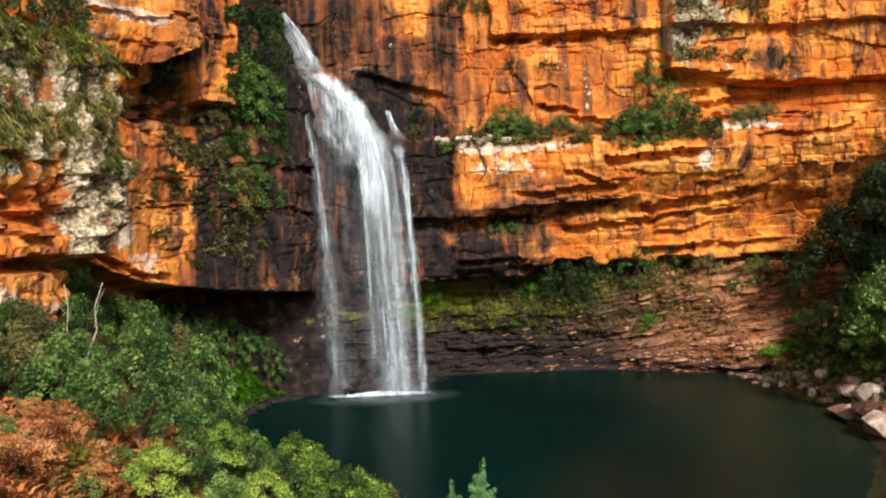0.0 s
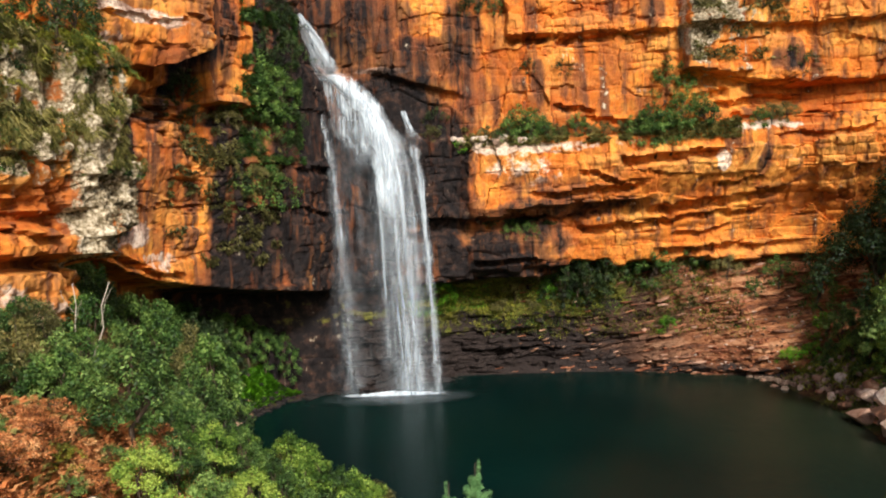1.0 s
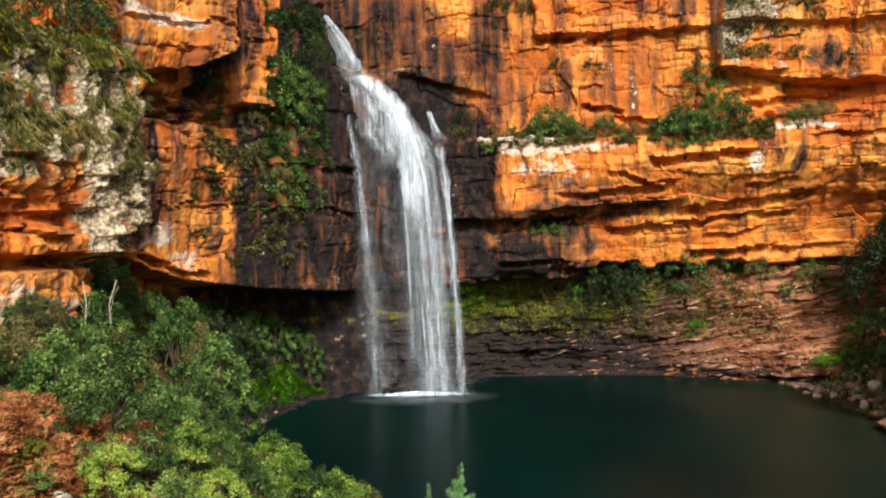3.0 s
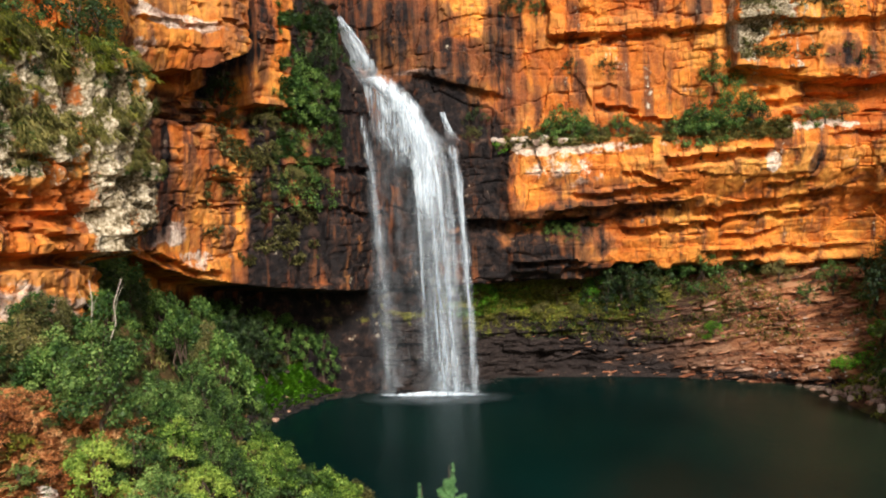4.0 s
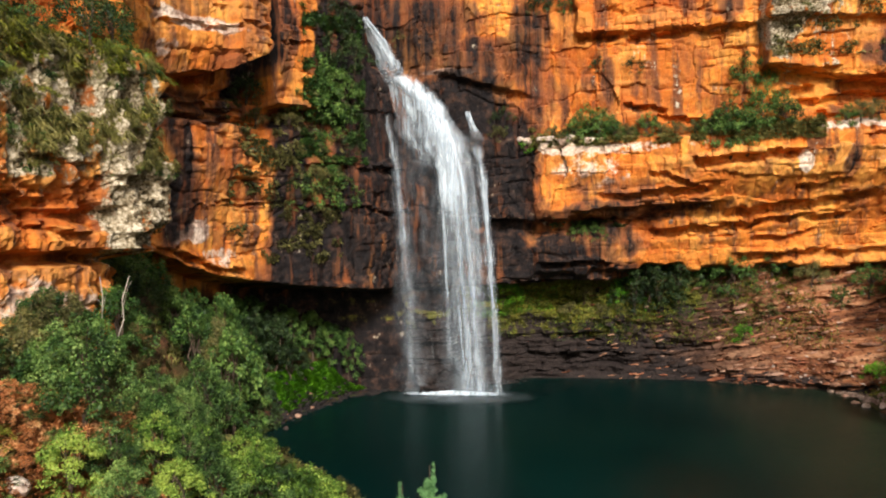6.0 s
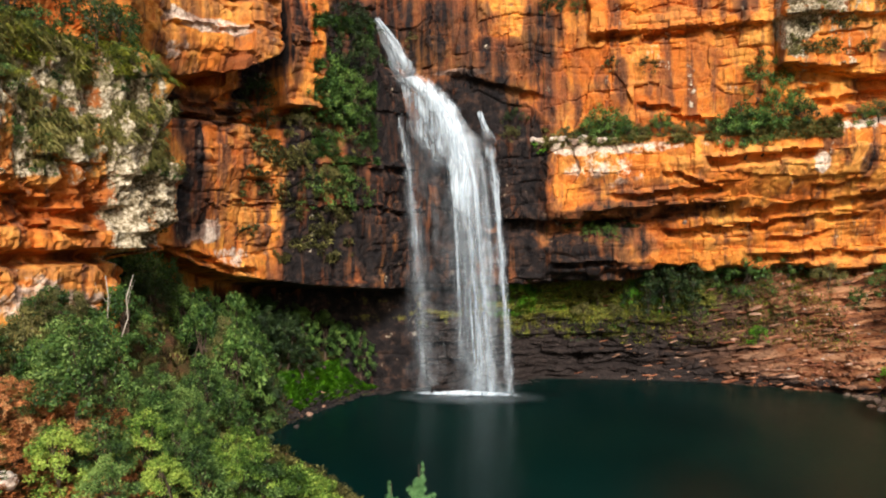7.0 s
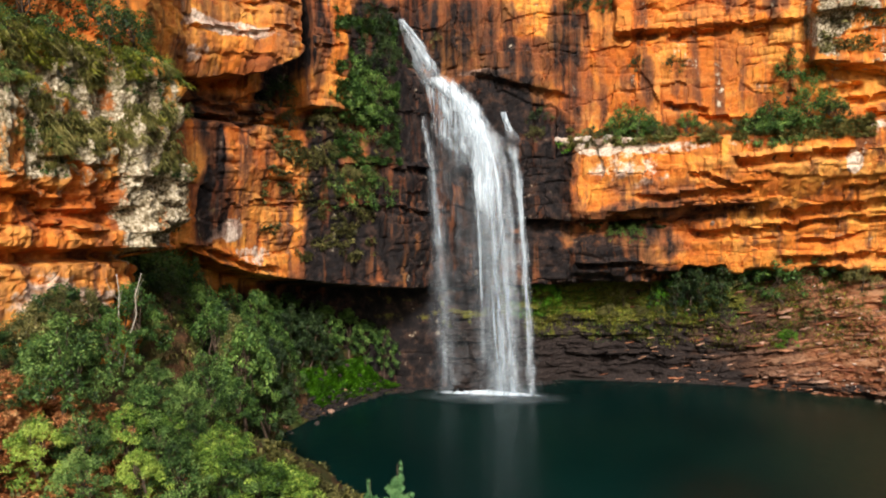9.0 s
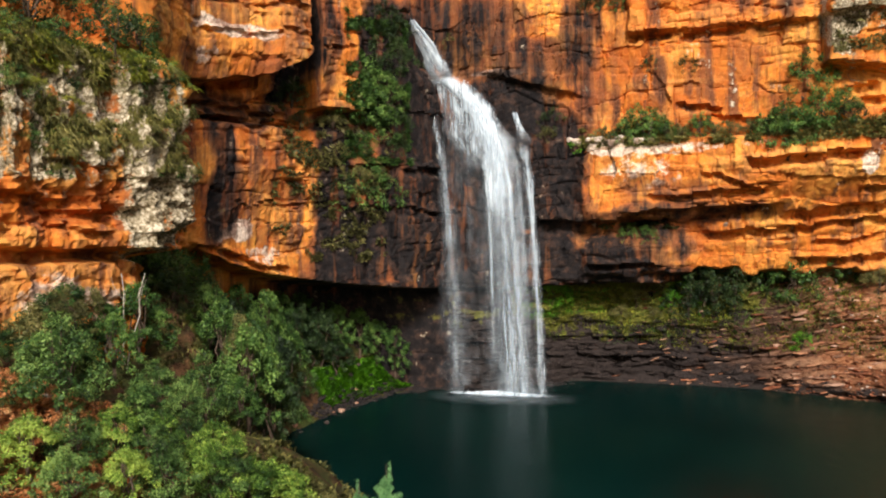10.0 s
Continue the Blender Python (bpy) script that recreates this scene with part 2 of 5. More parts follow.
M_MID = foliage("mid_green_leaves", (0.012, 0.036, 0.008), (0.060, 0.138, 0.026), (0.21, 0.33, 0.07))
M_OLIVE = foliage("olive_leaves", (0.040, 0.038, 0.012), (0.12, 0.115, 0.035), (0.27, 0.24, 0.08))
M_GRASS = foliage("bright_grass", (0.02, 0.07, 0.004), (0.085, 0.28, 0.012), (0.24, 0.52, 0.03))
M_DRY = foliage("dry_grass", (0.05, 0.05, 0.012), (0.15, 0.14, 0.035), (0.33, 0.28, 0.09))
M_DRYLIME = foliage("yellow_green_moss", (0.05, 0.06, 0.008), (0.19, 0.205, 0.02), (0.42, 0.42, 0.05))
M_FERN = foliage("rusty_bracken", (0.11, 0.035, 0.012), (0.56, 0.19, 0.058), (0.92, 0.54, 0.24))
M_TIP = foliage("blue_green_needles", (0.04, 0.11, 0.035), (0.14, 0.32, 0.11), (0.32, 0.56, 0.22))
M_BARK = bark("brown_bark", (0.04, 0.028, 0.018), (0.14, 0.10, 0.07))
M_PALEBARK = bark("bleached_wood", (0.32, 0.27, 0.20), (0.62, 0.56, 0.46))
M_POOL = pool_water()
M_BEDROCK = bedrock()
M_FALL = white_water("falling_water", 0.37, 0.76, 1.6, 0.82)
M_STRAND = white_water("bright_strand", 0.28, 0.58, 1.3)
M_LACE = white_water("broken_water", 0.38, 0.64, 1.9, 0.92)
M_VEIL = white_water("thin_water_veil", 0.40, 0.80, 0.9, 0.16)
M_FOAM = white_water("foam", 0.30, 0.52, 0.9)
# ---- plan of the gorge wall ----
PLAN = [(-44, -12), (-27, 16), (-19.8, 31), (-17.6, 39), (-16.9, 44.0), (-21.8, 46.4), (-24.6, 55), (-22.6, 62.8), (-20.3, 69.4),
        (-17.4, 73.0), (-15.4, 75.4), (-13.6, 76.6), (-12.2, 80.2), (-10.6, 85.4), (-4.5, 88.0), (3.5, 89.3), (12.3, 88.4),
        (20, 88.3), (31.5, 88.2), (42, 90), (52, 87), (61, 74), (66, 48), (74, 0), (70, -40)]


def smooth(a, b, x):
    t = np.clip((x - a) / (b - a), 0, 1)
    return t * t * (3 - 2 * t)


def make_plan():
    p = np.array(PLAN, float)
    cut = np.concatenate([[0], np.cumsum(np.hypot(*np.diff(p, axis=0).T))])
    s = np.arange(0, cut[-1], 0.1)
    x, y = np.interp(s, cut, p[:, 0]), np.interp(s, cut, p[:, 1])
    k = np.hanning(17)
    k /= k.sum()
    pad = len(k) // 2
    x = np.convolve(np.pad(x, pad, mode="edge"), k, "valid")
    y = np.convolve(np.pad(y, pad, mode="edge"), k, "valid")
    gx, gy = np.gradient(x), np.gradient(y)
    nx, ny = gy, -gx
    k = np.hanning(31)
    k /= k.sum()
    nx = np.convolve(np.pad(nx, 15, mode="edge"), k, "valid")
    ny = np.convolve(np.pad(ny, 15, mode="edge"), k, "valid")
    n = np.hypot(nx, ny)
    return s, x, y, nx / n, ny / n, cut


PS, PX, PY, NX, NY, KNOT = make_plan()
# stations along the wall: buttress corner, foot of the notch, ledge wall
S_BUT, S_NOOK, S_NOTCH, S_FALL, S_RIGHT = KNOT[4], KNOT[5], KNOT[12], KNOT[14], KNOT[15]


def lip_line(s):
    """Height of the undercut along the foot of the wall."""
    return np.interp(s, [49, 53, 61.5, 72, 80.6, 84.8, 89.5, 96, 104, 111, 126, 138, 146],
                     [18.6, 18.5, 18.0, 17.7, 17.3, 15.6, 14.3, 13.0, 12.0, 11.4, 11.2, 11.0, 10.5])


def ledge_line(s):
    """Height of the long shrub ledge on the wall of the sunny side."""
    return np.interp(s, [126, 136, 144, 150, 156, 166], [27.3, 27.1, 26.9, 27.4, 28.4, 28.9])


def foot_line(s):
    """Broken lower edge of the sunny wall: unequal steps and a slow rise."""
    step = [0.3, -0.4, 0.1, -0.7, 0.5, -0.1, 0.7, -0.5, 0.2, -0.3, 0.6, 0.0, -0.6, 0.4]
    at = np.cumsum([0, 2.1, 4.4, 1.6, 3.2, 2.7, 4.9, 1.9, 3.6, 2.4, 5.2, 2.2, 3.9, 3.1]) + 124
    out = np.zeros(np.shape(s))
    for a, b, c in zip(at, step[1:], step[:-1]):
        out = out + (b - c) * smooth(a - 0.25, a + 0.25, s)
    return -0.5 + 0.55 * out


def box(s, z, s0, s1, z0, z1, e=0.2, f=0.2):
    """A block of the wall with softened edges, from station to station and height to height."""
    return smooth(s0 - e, s0 + e, s) * smooth(s1 + e, s1 - e, s) * smooth(z0 - f, z0 + f, z) * smooth(z1 + f, z1 - f, z)


def macro(s, z):
    """Depth of the wall towards the gorge, without its beds and cracks."""
    s, z = np.broadcast_arrays(np.asarray(s, float), np.asarray(z, float))
    d = np.zeros(s.shape)
    s, z = s + 0.45 * fbm(s / 1.7, z / 1.7, 171, 3), z + 0.35 * fbm(s / 1.9 + 9, z / 1.9, 172, 3)
    right = smooth(S_RIGHT - 1.5, S_RIGHT + 1.0, s)
    far = smooth(S_RIGHT + 4, S_RIGHT + 15, s)
    # sunny side: upper wall with its capping block, ledge, bulge, deep undercut
    up = -1.2 - 0.7 * smooth(S_RIGHT + 12, S_RIGHT, s) + 1.1 * smooth(38.3, 38.6, z) * smooth(130.9, 131.4, s)
    brow = np.interp(s, [150, 154.8, 158.9, 166], [33.9, 33.4, 32.4, 32.2])
    up = up + 2.2 * smooth(brow - 0.15, brow + 0.15, z) * smooth(150.0, 150.8, s)
    zz = z - 0.06 * (s - 145) * far
    low = np.interp(zz, [12, 15, 17, 18.5, 20, 22, 24.5, 27.3], [-5.8, -5.4, -4.4, -3.0, -1.8, 0.0, 1.1, 1.0])
    near = np.interp(z, [12, 14, 17.5, 18.5, 19.5, 27.3], [-0.6, 0.2, 0.2, 0.6, 1.3, 1.0])
    low = near + (low - near) * far
    led = ledge_line(s)
    prof = low + (up - low) * smooth(led - 0.1, led + 0.25, z)
    prof = prof + (-1.2 - far * 3.4) * smooth(13.5, 12.7, z - foot_line(s)) - 6.0 * (1 - far) * smooth(11.5, 10.9, z)
    d = d + right * prof - (1 - right) * 6.0 * smooth(116, 121, s) * smooth(11.5, 10.9, z)
    # the shaded side: an undercut foot
    left = 1 - smooth(S_FALL - 1, S_RIGHT, s)
    lip = lip_line(s)
    but = smooth(S_BUT + 1.6, S_BUT + 0.2, s)
    cave = np.interp(s, [54, 58, KNOT[4], KNOT[5], KNOT[6], KNOT[12], KNOT[14]], [0.3, 0.6, 3.0, 2.5, 0.0, 0.0, 1.0])
    d = d - left * cave * smooth(lip + 0.15, lip - 0.5, z)
    d = d - but * 1.3 * smooth(lip + 0.1, lip - 0.12, z) * smooth(lip - 0.9, lip - 0.6, z)
    # near buttress: its top steps back, a grey pillar stands out, a hollow lies beneath it
    d = d - but * 3.5 * smooth(28.9, 30.8, z)
    d = d + but * 0.65 * smooth(58.2, 58.8, s) * smooth(19.1, 19.4, z) * smooth(30, 28, z)
    d = d - but * (0.2 * smooth(22.6, 22.2, z - 0.5 * (s - 56)) * smooth(58.6, 58.2, s) + 0.9 * box(s, z, 57.0, 59.4, 19.3, 20.6))
    # the leaning face above the hollow
    face = smooth(S_NOOK, S_NOOK + 1.5, s) * smooth(98, 94, s)
    d = d + face * np.interp(z, [13, 16.5, 20, 24, 27.6, 27.9, 30.6, 33], [-1.0, -1.0, -0.5, 0.35, 0.5, -0.5, -0.7, 0.0])
    # hanging block and the column beside it
    hang = np.interp(s, [70, 77, 83.5, 86.2, 88.6], [29.6, 30.3, 31.1, 32.0, 33.6])
    d = d + np.interp(s, [70, 77, 83, 88], [1.4, 2.7, 3.4, 4.2]) * smooth(hang - 0.12, hang + 0.12, z) * smooth(S_NOOK, S_NOOK + 2, s) * smooth(88.9, 88.5, s)
    step = np.interp(s, [84.5, 86, 88.6, 90.6], [29.5, 29.8, 30.8, 32.0])
    d = d + 1.0 * smooth(step - 0.2, step + 0.2, z) * smooth(84.4, 84.9, s) * smooth(90.9, 90.2, s)
    d = d + np.interp(s, [93, 95, 98.4], [2.9, 2.3, 1.3]) * smooth(29.6, 29.9, z) * smooth(92.9, 93.3, s) * smooth(98.6, 98.2, s)
    d = d - 1.6 * box(s, z, 89.0, 92.7, 30.2, 60, 0.3, 0.4)
    d = d - 0.8 * box(s, z, 98.8, 103.6, 13, 60, 0.4) + 0.7 * box(s, z, 96, 102.6, 20.5, 23.2, 0.5, 0.3)
    # recess of the notch above the falls
    notch = smooth(S_NOTCH - 1.5, S_NOTCH + 1, s) * smooth(S_FALL - 3.0, S_FALL - 6.5, s)
    d = d - notch * 2.0 * smooth(33.0, 36.0, z)
    rim = smooth(S_FALL - 3.2, S_FALL - 1.5, s) * smooth(S_RIGHT + 0.5, S_RIGHT - 1.0, s)
    d = d + rim * (0.5 * smooth(34.0, 34.4, z + 0.25 * (s - S_FALL)) - 0.6 * smooth(34.4, 33.9, z + 0.25 * (s - S_FALL)) * smooth(27.0, 28.0, z))
    return d


CAVE = [(-22.5, 47.5), (-26.0, 55), (-27.0, 63), (-26.5, 72), (-23.5, 79), (-19.0, 83.4), (-13.0, 85.6), (-4.5, 89.4)]


def cave_line(s):
    """The back of the hollow under the shaded wall, for each station of the wall."""
    at = np.linspace(KNOT[5], KNOT[14], 60)
    c = np.array(CAVE, float)
    cut = np.concatenate([[0], np.cumsum(np.hypot(*np.diff(c, axis=0).T))])
    t = np.clip((s - at[0]) / (at[-1] - at[0]), 0, 1) * cut[-1]
    return np.interp(t, cut, c[:, 0]), np.interp(t, cut, c[:, 1])


def cave_share(s, z):
    lip = lip_line(s)
    return smooth(lip + 0.15, lip - 0.6, z) * smooth(KNOT[5] - 0.5, KNOT[5] + 1.5, s) * smooth(KNOT[14] + 0.5, KNOT[14] - 1.5, s)


# ---- helpers for meshes ----
def lattice(ix, iy, seed):
    h = (ix.astype(np.int64) * 374761393 + iy.astype(np.int64) * 668265263 + seed * 362437) & 0x7FFFFFFF
    h = ((h ^ (h >> 13)) * 1274126177) & 0x7FFFFFFF
    return ((h ^ (h >> 16)) & 0xFFFF) / 65535.0


def value(x, y, seed=0):
    x, y = np.broadcast_arrays(np.asarray(x, float), np.asarray(y, float))
    ix, iy = np.floor(x), np.floor(y)
    fx, fy = x - ix, y - iy
    fx, fy = fx * fx * (3 - 2 * fx), fy * fy * (3 - 2 * fy)
    a, b = lattice(ix, iy, seed), lattice(ix + 1, iy, seed)
    c, d = lattice(ix, iy + 1, seed), lattice(ix + 1, iy + 1, seed)
    return (a * (1 - fx) + b * fx) * (1 - fy) + (c * (1 - fx) + d * fx) * fy - 0.5


def fbm(x, y, seed=0, octaves=4):
    v, amp = 0, 1.0
    for k in range(octaves):
        v = v + amp * value(x * 2 ** k, y * 2 ** k, seed + 17 * k)
        amp *= 0.5
    return v


def grid_mesh(name, V, mat, attrs=None, smooth_shade=True, uv=None):
    """A sheet from a grid of places (rows, columns, 3)."""
    r, c = V.shape[:2]
    i = np.arange(r * c).reshape(r, c)
    q = np.stack([i[:-1, :-1], i[:-1, 1:], i[1:, 1:], i[1:, :-1]], -1).reshape(-1, 4)
    me = bpy.data.meshes.new(name)
    me.vertices.add(r * c)
    me.vertices.foreach_set("co", V.reshape(-1).astype(np.float32))
    me.loops.add(q.size)
    me.loops.foreach_set("vertex_index", q.reshape(-1).astype(np.int32))
    me.polygons.add(len(q))
    me.polygons.foreach_set("loop_start", np.arange(0, q.size, 4, dtype=np.int32))
    me.polygons.foreach_set("use_smooth", np.full(len(q), smooth_shade))
    me.update(calc_edges=True)
    for key, a in (attrs or {}).items():
        me.attributes.new(key, "FLOAT", "POINT").data.foreach_set("value", a.reshape(-1).astype(np.float32))
    if uv is not None:
        layer = me.uv_layers.new(name="UVMap")
        layer.data.foreach_set("uv", uv.reshape(-1, 2)[q.reshape(-1)].reshape(-1).astype(np.float32))
    me.materials.append(mat)
    return me


def poly_mesh(name, verts, faces, mat, smooth_shade=False):
    me = bpy.data.meshes.new(name)
    me.from_pydata(verts, [], faces)
    me.polygons.foreach_set("use_smooth", np.full(len(me.polygons), smooth_shade))
    me.materials.append(mat)
    me.update()
    return me


def part(name, me, parent, label="", m=None):
    ob = new(name, me)
    ob.parent = parent
    if m is not None:
        ob.matrix_basis = m
    if label:
        ob["label"] = label
    return ob


# ---- the gorge wall ----
def beds(s, z, seed, lo, hi, wide):
    """Beds of rock cut into blocks by joints: offset of each block and depth of the gaps."""
    rng = np.random.default_rng(seed)
    cuts = np.cumsum(rng.uniform(lo, hi, 160)) - 3
    zz = z + (hi - lo) * 0.55 * fbm(s / 7.0, z / 11.0, seed) + 0.5 * fbm(s / 24.0, z * 0, seed + 3)
    i = np.clip(np.searchsorted(cuts, zz), 1, len(cuts) - 1)
    bed = rng.uniform(-1, 1, 161)[i]
    w = rng.uniform(wide * 0.5, wide * 1.6, 161)[i]
    u = s / w + rng.uniform(0, 9, 161)[i] + 0.10 * fbm(s / 2.5, z / 1.6, seed + 5)
    j = np.floor(u)
    block = lattice(j, i, seed) * 2 - 1
    tilt = (lattice(j, i, seed + 9) - 0.5) * (u - j - 0.5)
    gap = np.exp(-(np.minimum(zz - cuts[i - 1], cuts[i] - zz) / 0.13) ** 2)
    gap = np.maximum(gap, 0.5 * np.exp(-(np.minimum(u - j, 1 - u + j) * w / 0.13) ** 2))
    return bed, block + tilt, gap


def facets(s, z, w, h, seed):
    """Broken faces of rock: flat, tilted patches around scattered centres."""
    u, v = s / w, z / h
    iu, iv = np.floor(u), np.floor(v)
    best, out = np.full(u.shape, 1e9), np.zeros(u.shape)
    for du in (-1, 0, 1):
        for dv in (-1, 0, 1):
            cu, cv = iu + du, iv + dv
            pu, pv = cu + lattice(cu, cv, seed), cv + lattice(cu, cv, seed + 1)
            r = np.abs(u - pu) + np.maximum(np.abs(u - pu), np.abs(v - pv)) + 0.6 * np.abs(v - pv)
            val = lattice(cu, cv, seed + 2) - 0.5 + (lattice(cu, cv, seed + 3) - 0.5) * (u - pu) * 1.3 + (lattice(cu, cv, seed + 4) - 0.35) * (v - pv) * 1.3
            near = r < best
            out = np.where(near, val, out)
            best = np.where(near, r, best)
    return out


# overhangs: from station to station, heights at both ends, how thick and how deep
SLOTS_UPPER = [(131.2, 136, 38.6, 38.8, 0.35, 1.0), (136.6, 143.6, 38.1, 38.5, 0.3, 0.7), (143.5, 149, 38.4, 38.1, 0.25, 0.5), (136.2, 140.8, 30.8, 30.6, 0.35, 0.9),
               (139.2, 145, 29.4, 29.1, 0.35, 0.8), (150.3, 158, 33.9, 33.2, 0.6, 0.9), (158.5, 168, 32.4, 32.2, 0.7, 1.0), (154, 165, 30.6, 31.1, 0.5, 1.2),
               (156, 168, 28.9, 29.0, 0.6, 1.5), (151.5, 156, 31.9, 31.5, 0.6, 1.0), (160, 172, 26.6, 27.4, 0.3, 0.6)]
SLOTS_BULGE = [(143, 154.6, 24.7, 25.1, 0.5, 1.8), (138.6, 145, 23.4, 22.0, 0.30, 0.9), (133, 145.6, 21.2, 22.0, 0.35, 1.1), (130.6, 147, 19.4, 20.1, 0.8, 1.8),
               (146.6, 163.5, 19.3, 20.8, 0.55, 1.4), (154, 160, 21.7, 21.8, 0.3, 0.6), (118, 139.6, 18.7, 18.7, 1.1, 1.8), (139, 149.5, 17.1, 17.6, 0.45, 1.2),
               (149, 161.5, 17.8, 18.6, 0.35, 0.9), (126.8, 134.5, 13.6, 13.7, 0.35, 0.9), (148, 166, 14.3, 14.4, 0.6, 1.0), (124, 134.4, 11.9, 11.3, 0.7, 1.2), (150, 158, 16.0, 16.4, 0.3, 0.7)]
SLOTS_SHADED = [(72, 93, 28.05, 28.0, 0.22, 0.9), (74, 91, 29.3, 29.1, 0.22, 0.6), (84, 93.5, 21.0, 20.9, 0.12, 0.25), (79.5, 91, 17.9, 14.9, 0.30, 0.7), (76, 88.4, 34.0, 35.2, 0.18, 0.4),
                (76, 88.4, 36.6, 37.4, 0.2, 0.5), (92, 97.4, 35.2, 35.4, 0.15, 0.3), (51, 55.4, 21.6, 21.2, 0.3, 0.6), (52.5, 57.5, 20.5, 20.2, 0.22, 0.5), (54, 58, 19.5, 19.3, 0.2, 0.4),
                (97, 102.5, 24.8, 24.6, 0.5, 0.8), (103, 112, 24.6, 24.2, 0.4, 0.6), (103, 113, 20.3, 19.9, 0.25, 0.4), (53, 58, 22.8, 22.9, 0.2, 0.4)]
SLOTS = SLOTS_UPPER + SLOTS_BULGE + SLOTS_SHADED
# staining, and shade painted as dark: station, height, half width, half height, strength
# wet dark rock; the last entry paints shade into the undercut foot
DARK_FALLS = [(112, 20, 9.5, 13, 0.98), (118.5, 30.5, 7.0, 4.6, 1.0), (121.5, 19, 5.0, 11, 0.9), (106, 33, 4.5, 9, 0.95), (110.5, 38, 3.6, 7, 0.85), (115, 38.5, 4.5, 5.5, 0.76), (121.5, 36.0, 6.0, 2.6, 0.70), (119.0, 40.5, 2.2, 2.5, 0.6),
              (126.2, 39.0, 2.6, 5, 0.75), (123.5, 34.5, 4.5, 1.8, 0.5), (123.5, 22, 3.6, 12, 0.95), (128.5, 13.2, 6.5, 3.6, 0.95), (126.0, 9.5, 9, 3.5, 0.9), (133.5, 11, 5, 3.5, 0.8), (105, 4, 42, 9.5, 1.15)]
# dark streaks, plus shade painted into the recess, crevice and gully
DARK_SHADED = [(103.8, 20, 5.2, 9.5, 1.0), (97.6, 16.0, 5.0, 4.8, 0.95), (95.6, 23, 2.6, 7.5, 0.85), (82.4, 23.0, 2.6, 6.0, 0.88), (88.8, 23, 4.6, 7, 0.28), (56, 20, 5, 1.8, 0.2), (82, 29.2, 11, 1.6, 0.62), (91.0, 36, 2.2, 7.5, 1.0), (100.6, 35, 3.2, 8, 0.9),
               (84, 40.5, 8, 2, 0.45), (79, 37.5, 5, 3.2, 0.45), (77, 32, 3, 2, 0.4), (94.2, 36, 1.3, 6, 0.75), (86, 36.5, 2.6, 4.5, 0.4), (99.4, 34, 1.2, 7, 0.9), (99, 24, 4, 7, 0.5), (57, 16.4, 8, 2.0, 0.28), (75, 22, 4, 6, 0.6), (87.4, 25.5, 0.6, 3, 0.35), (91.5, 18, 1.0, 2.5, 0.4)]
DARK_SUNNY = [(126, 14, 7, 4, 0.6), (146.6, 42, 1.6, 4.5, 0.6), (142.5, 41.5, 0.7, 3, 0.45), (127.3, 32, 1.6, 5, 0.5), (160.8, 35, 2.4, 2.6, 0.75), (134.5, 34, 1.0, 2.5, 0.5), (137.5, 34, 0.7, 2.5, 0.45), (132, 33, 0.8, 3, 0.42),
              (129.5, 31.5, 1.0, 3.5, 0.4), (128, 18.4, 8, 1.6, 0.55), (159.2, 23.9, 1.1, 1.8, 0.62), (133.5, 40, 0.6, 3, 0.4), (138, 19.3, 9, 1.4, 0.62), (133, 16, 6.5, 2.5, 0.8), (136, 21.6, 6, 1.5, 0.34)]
PALE = [(131, 26.4, 5.2, 1.1, 1.3), (133, 23.8, 4.0, 2.0, 0.50), (137.5, 26.0, 4, 0.7, 0.5), (84.6, 18.7, 2.6, 1.5, 1.15), (88, 16.3, 2.4, 0.9, 0.6), (81, 34.7, 5.5, 0.6, 0.75), (78, 32.4, 1.6, 0.8, 0.6), (160.5, 27.5, 4.5, 0.6, 0.7),
        (154.3, 23.8, 1.0, 1.2, 1.0), (140, 36.3, 4.0, 1.4, 0.3), (117.5, 34.8, 3.0, 0.4, 0.8), (160, 25.2, 6, 2.6, 0.22), (56, 15.5, 4, 1.3, 0.6), (146, 26.2, 5, 0.5, 0.35)]
GREY = [(57, 25.8, 9.0, 4.6, 0.66), (61.2, 22.8, 2.8, 6.5, 0.95), (152.6, 38.4, 2.6, 5.0, 0.85), (91.2, 38.4, 0.8, 1.9, 0.8), (157, 37, 3, 3.5, 0.35), (53, 22.6, 2.5, 0.9, 0.7)]
MOSS = [(55, 28.0, 8, 3.0, 0.40), (98.8, 26, 4.5, 7, 0.42), (156, 37, 3, 4, 0.30), (137, 27.2, 15, 0.6, 0.36), (114, 8.2, 13, 0.7, 0.45), (108, 10.2, 6, 0.6, 0.4), (81, 20, 2, 3, 0.3)]
STAINS_AND_SHADE = {"dark": DARK_FALLS + DARK_SHADED + DARK_SUNNY, "pale": PALE, "grey": GREY, "moss": MOSS}


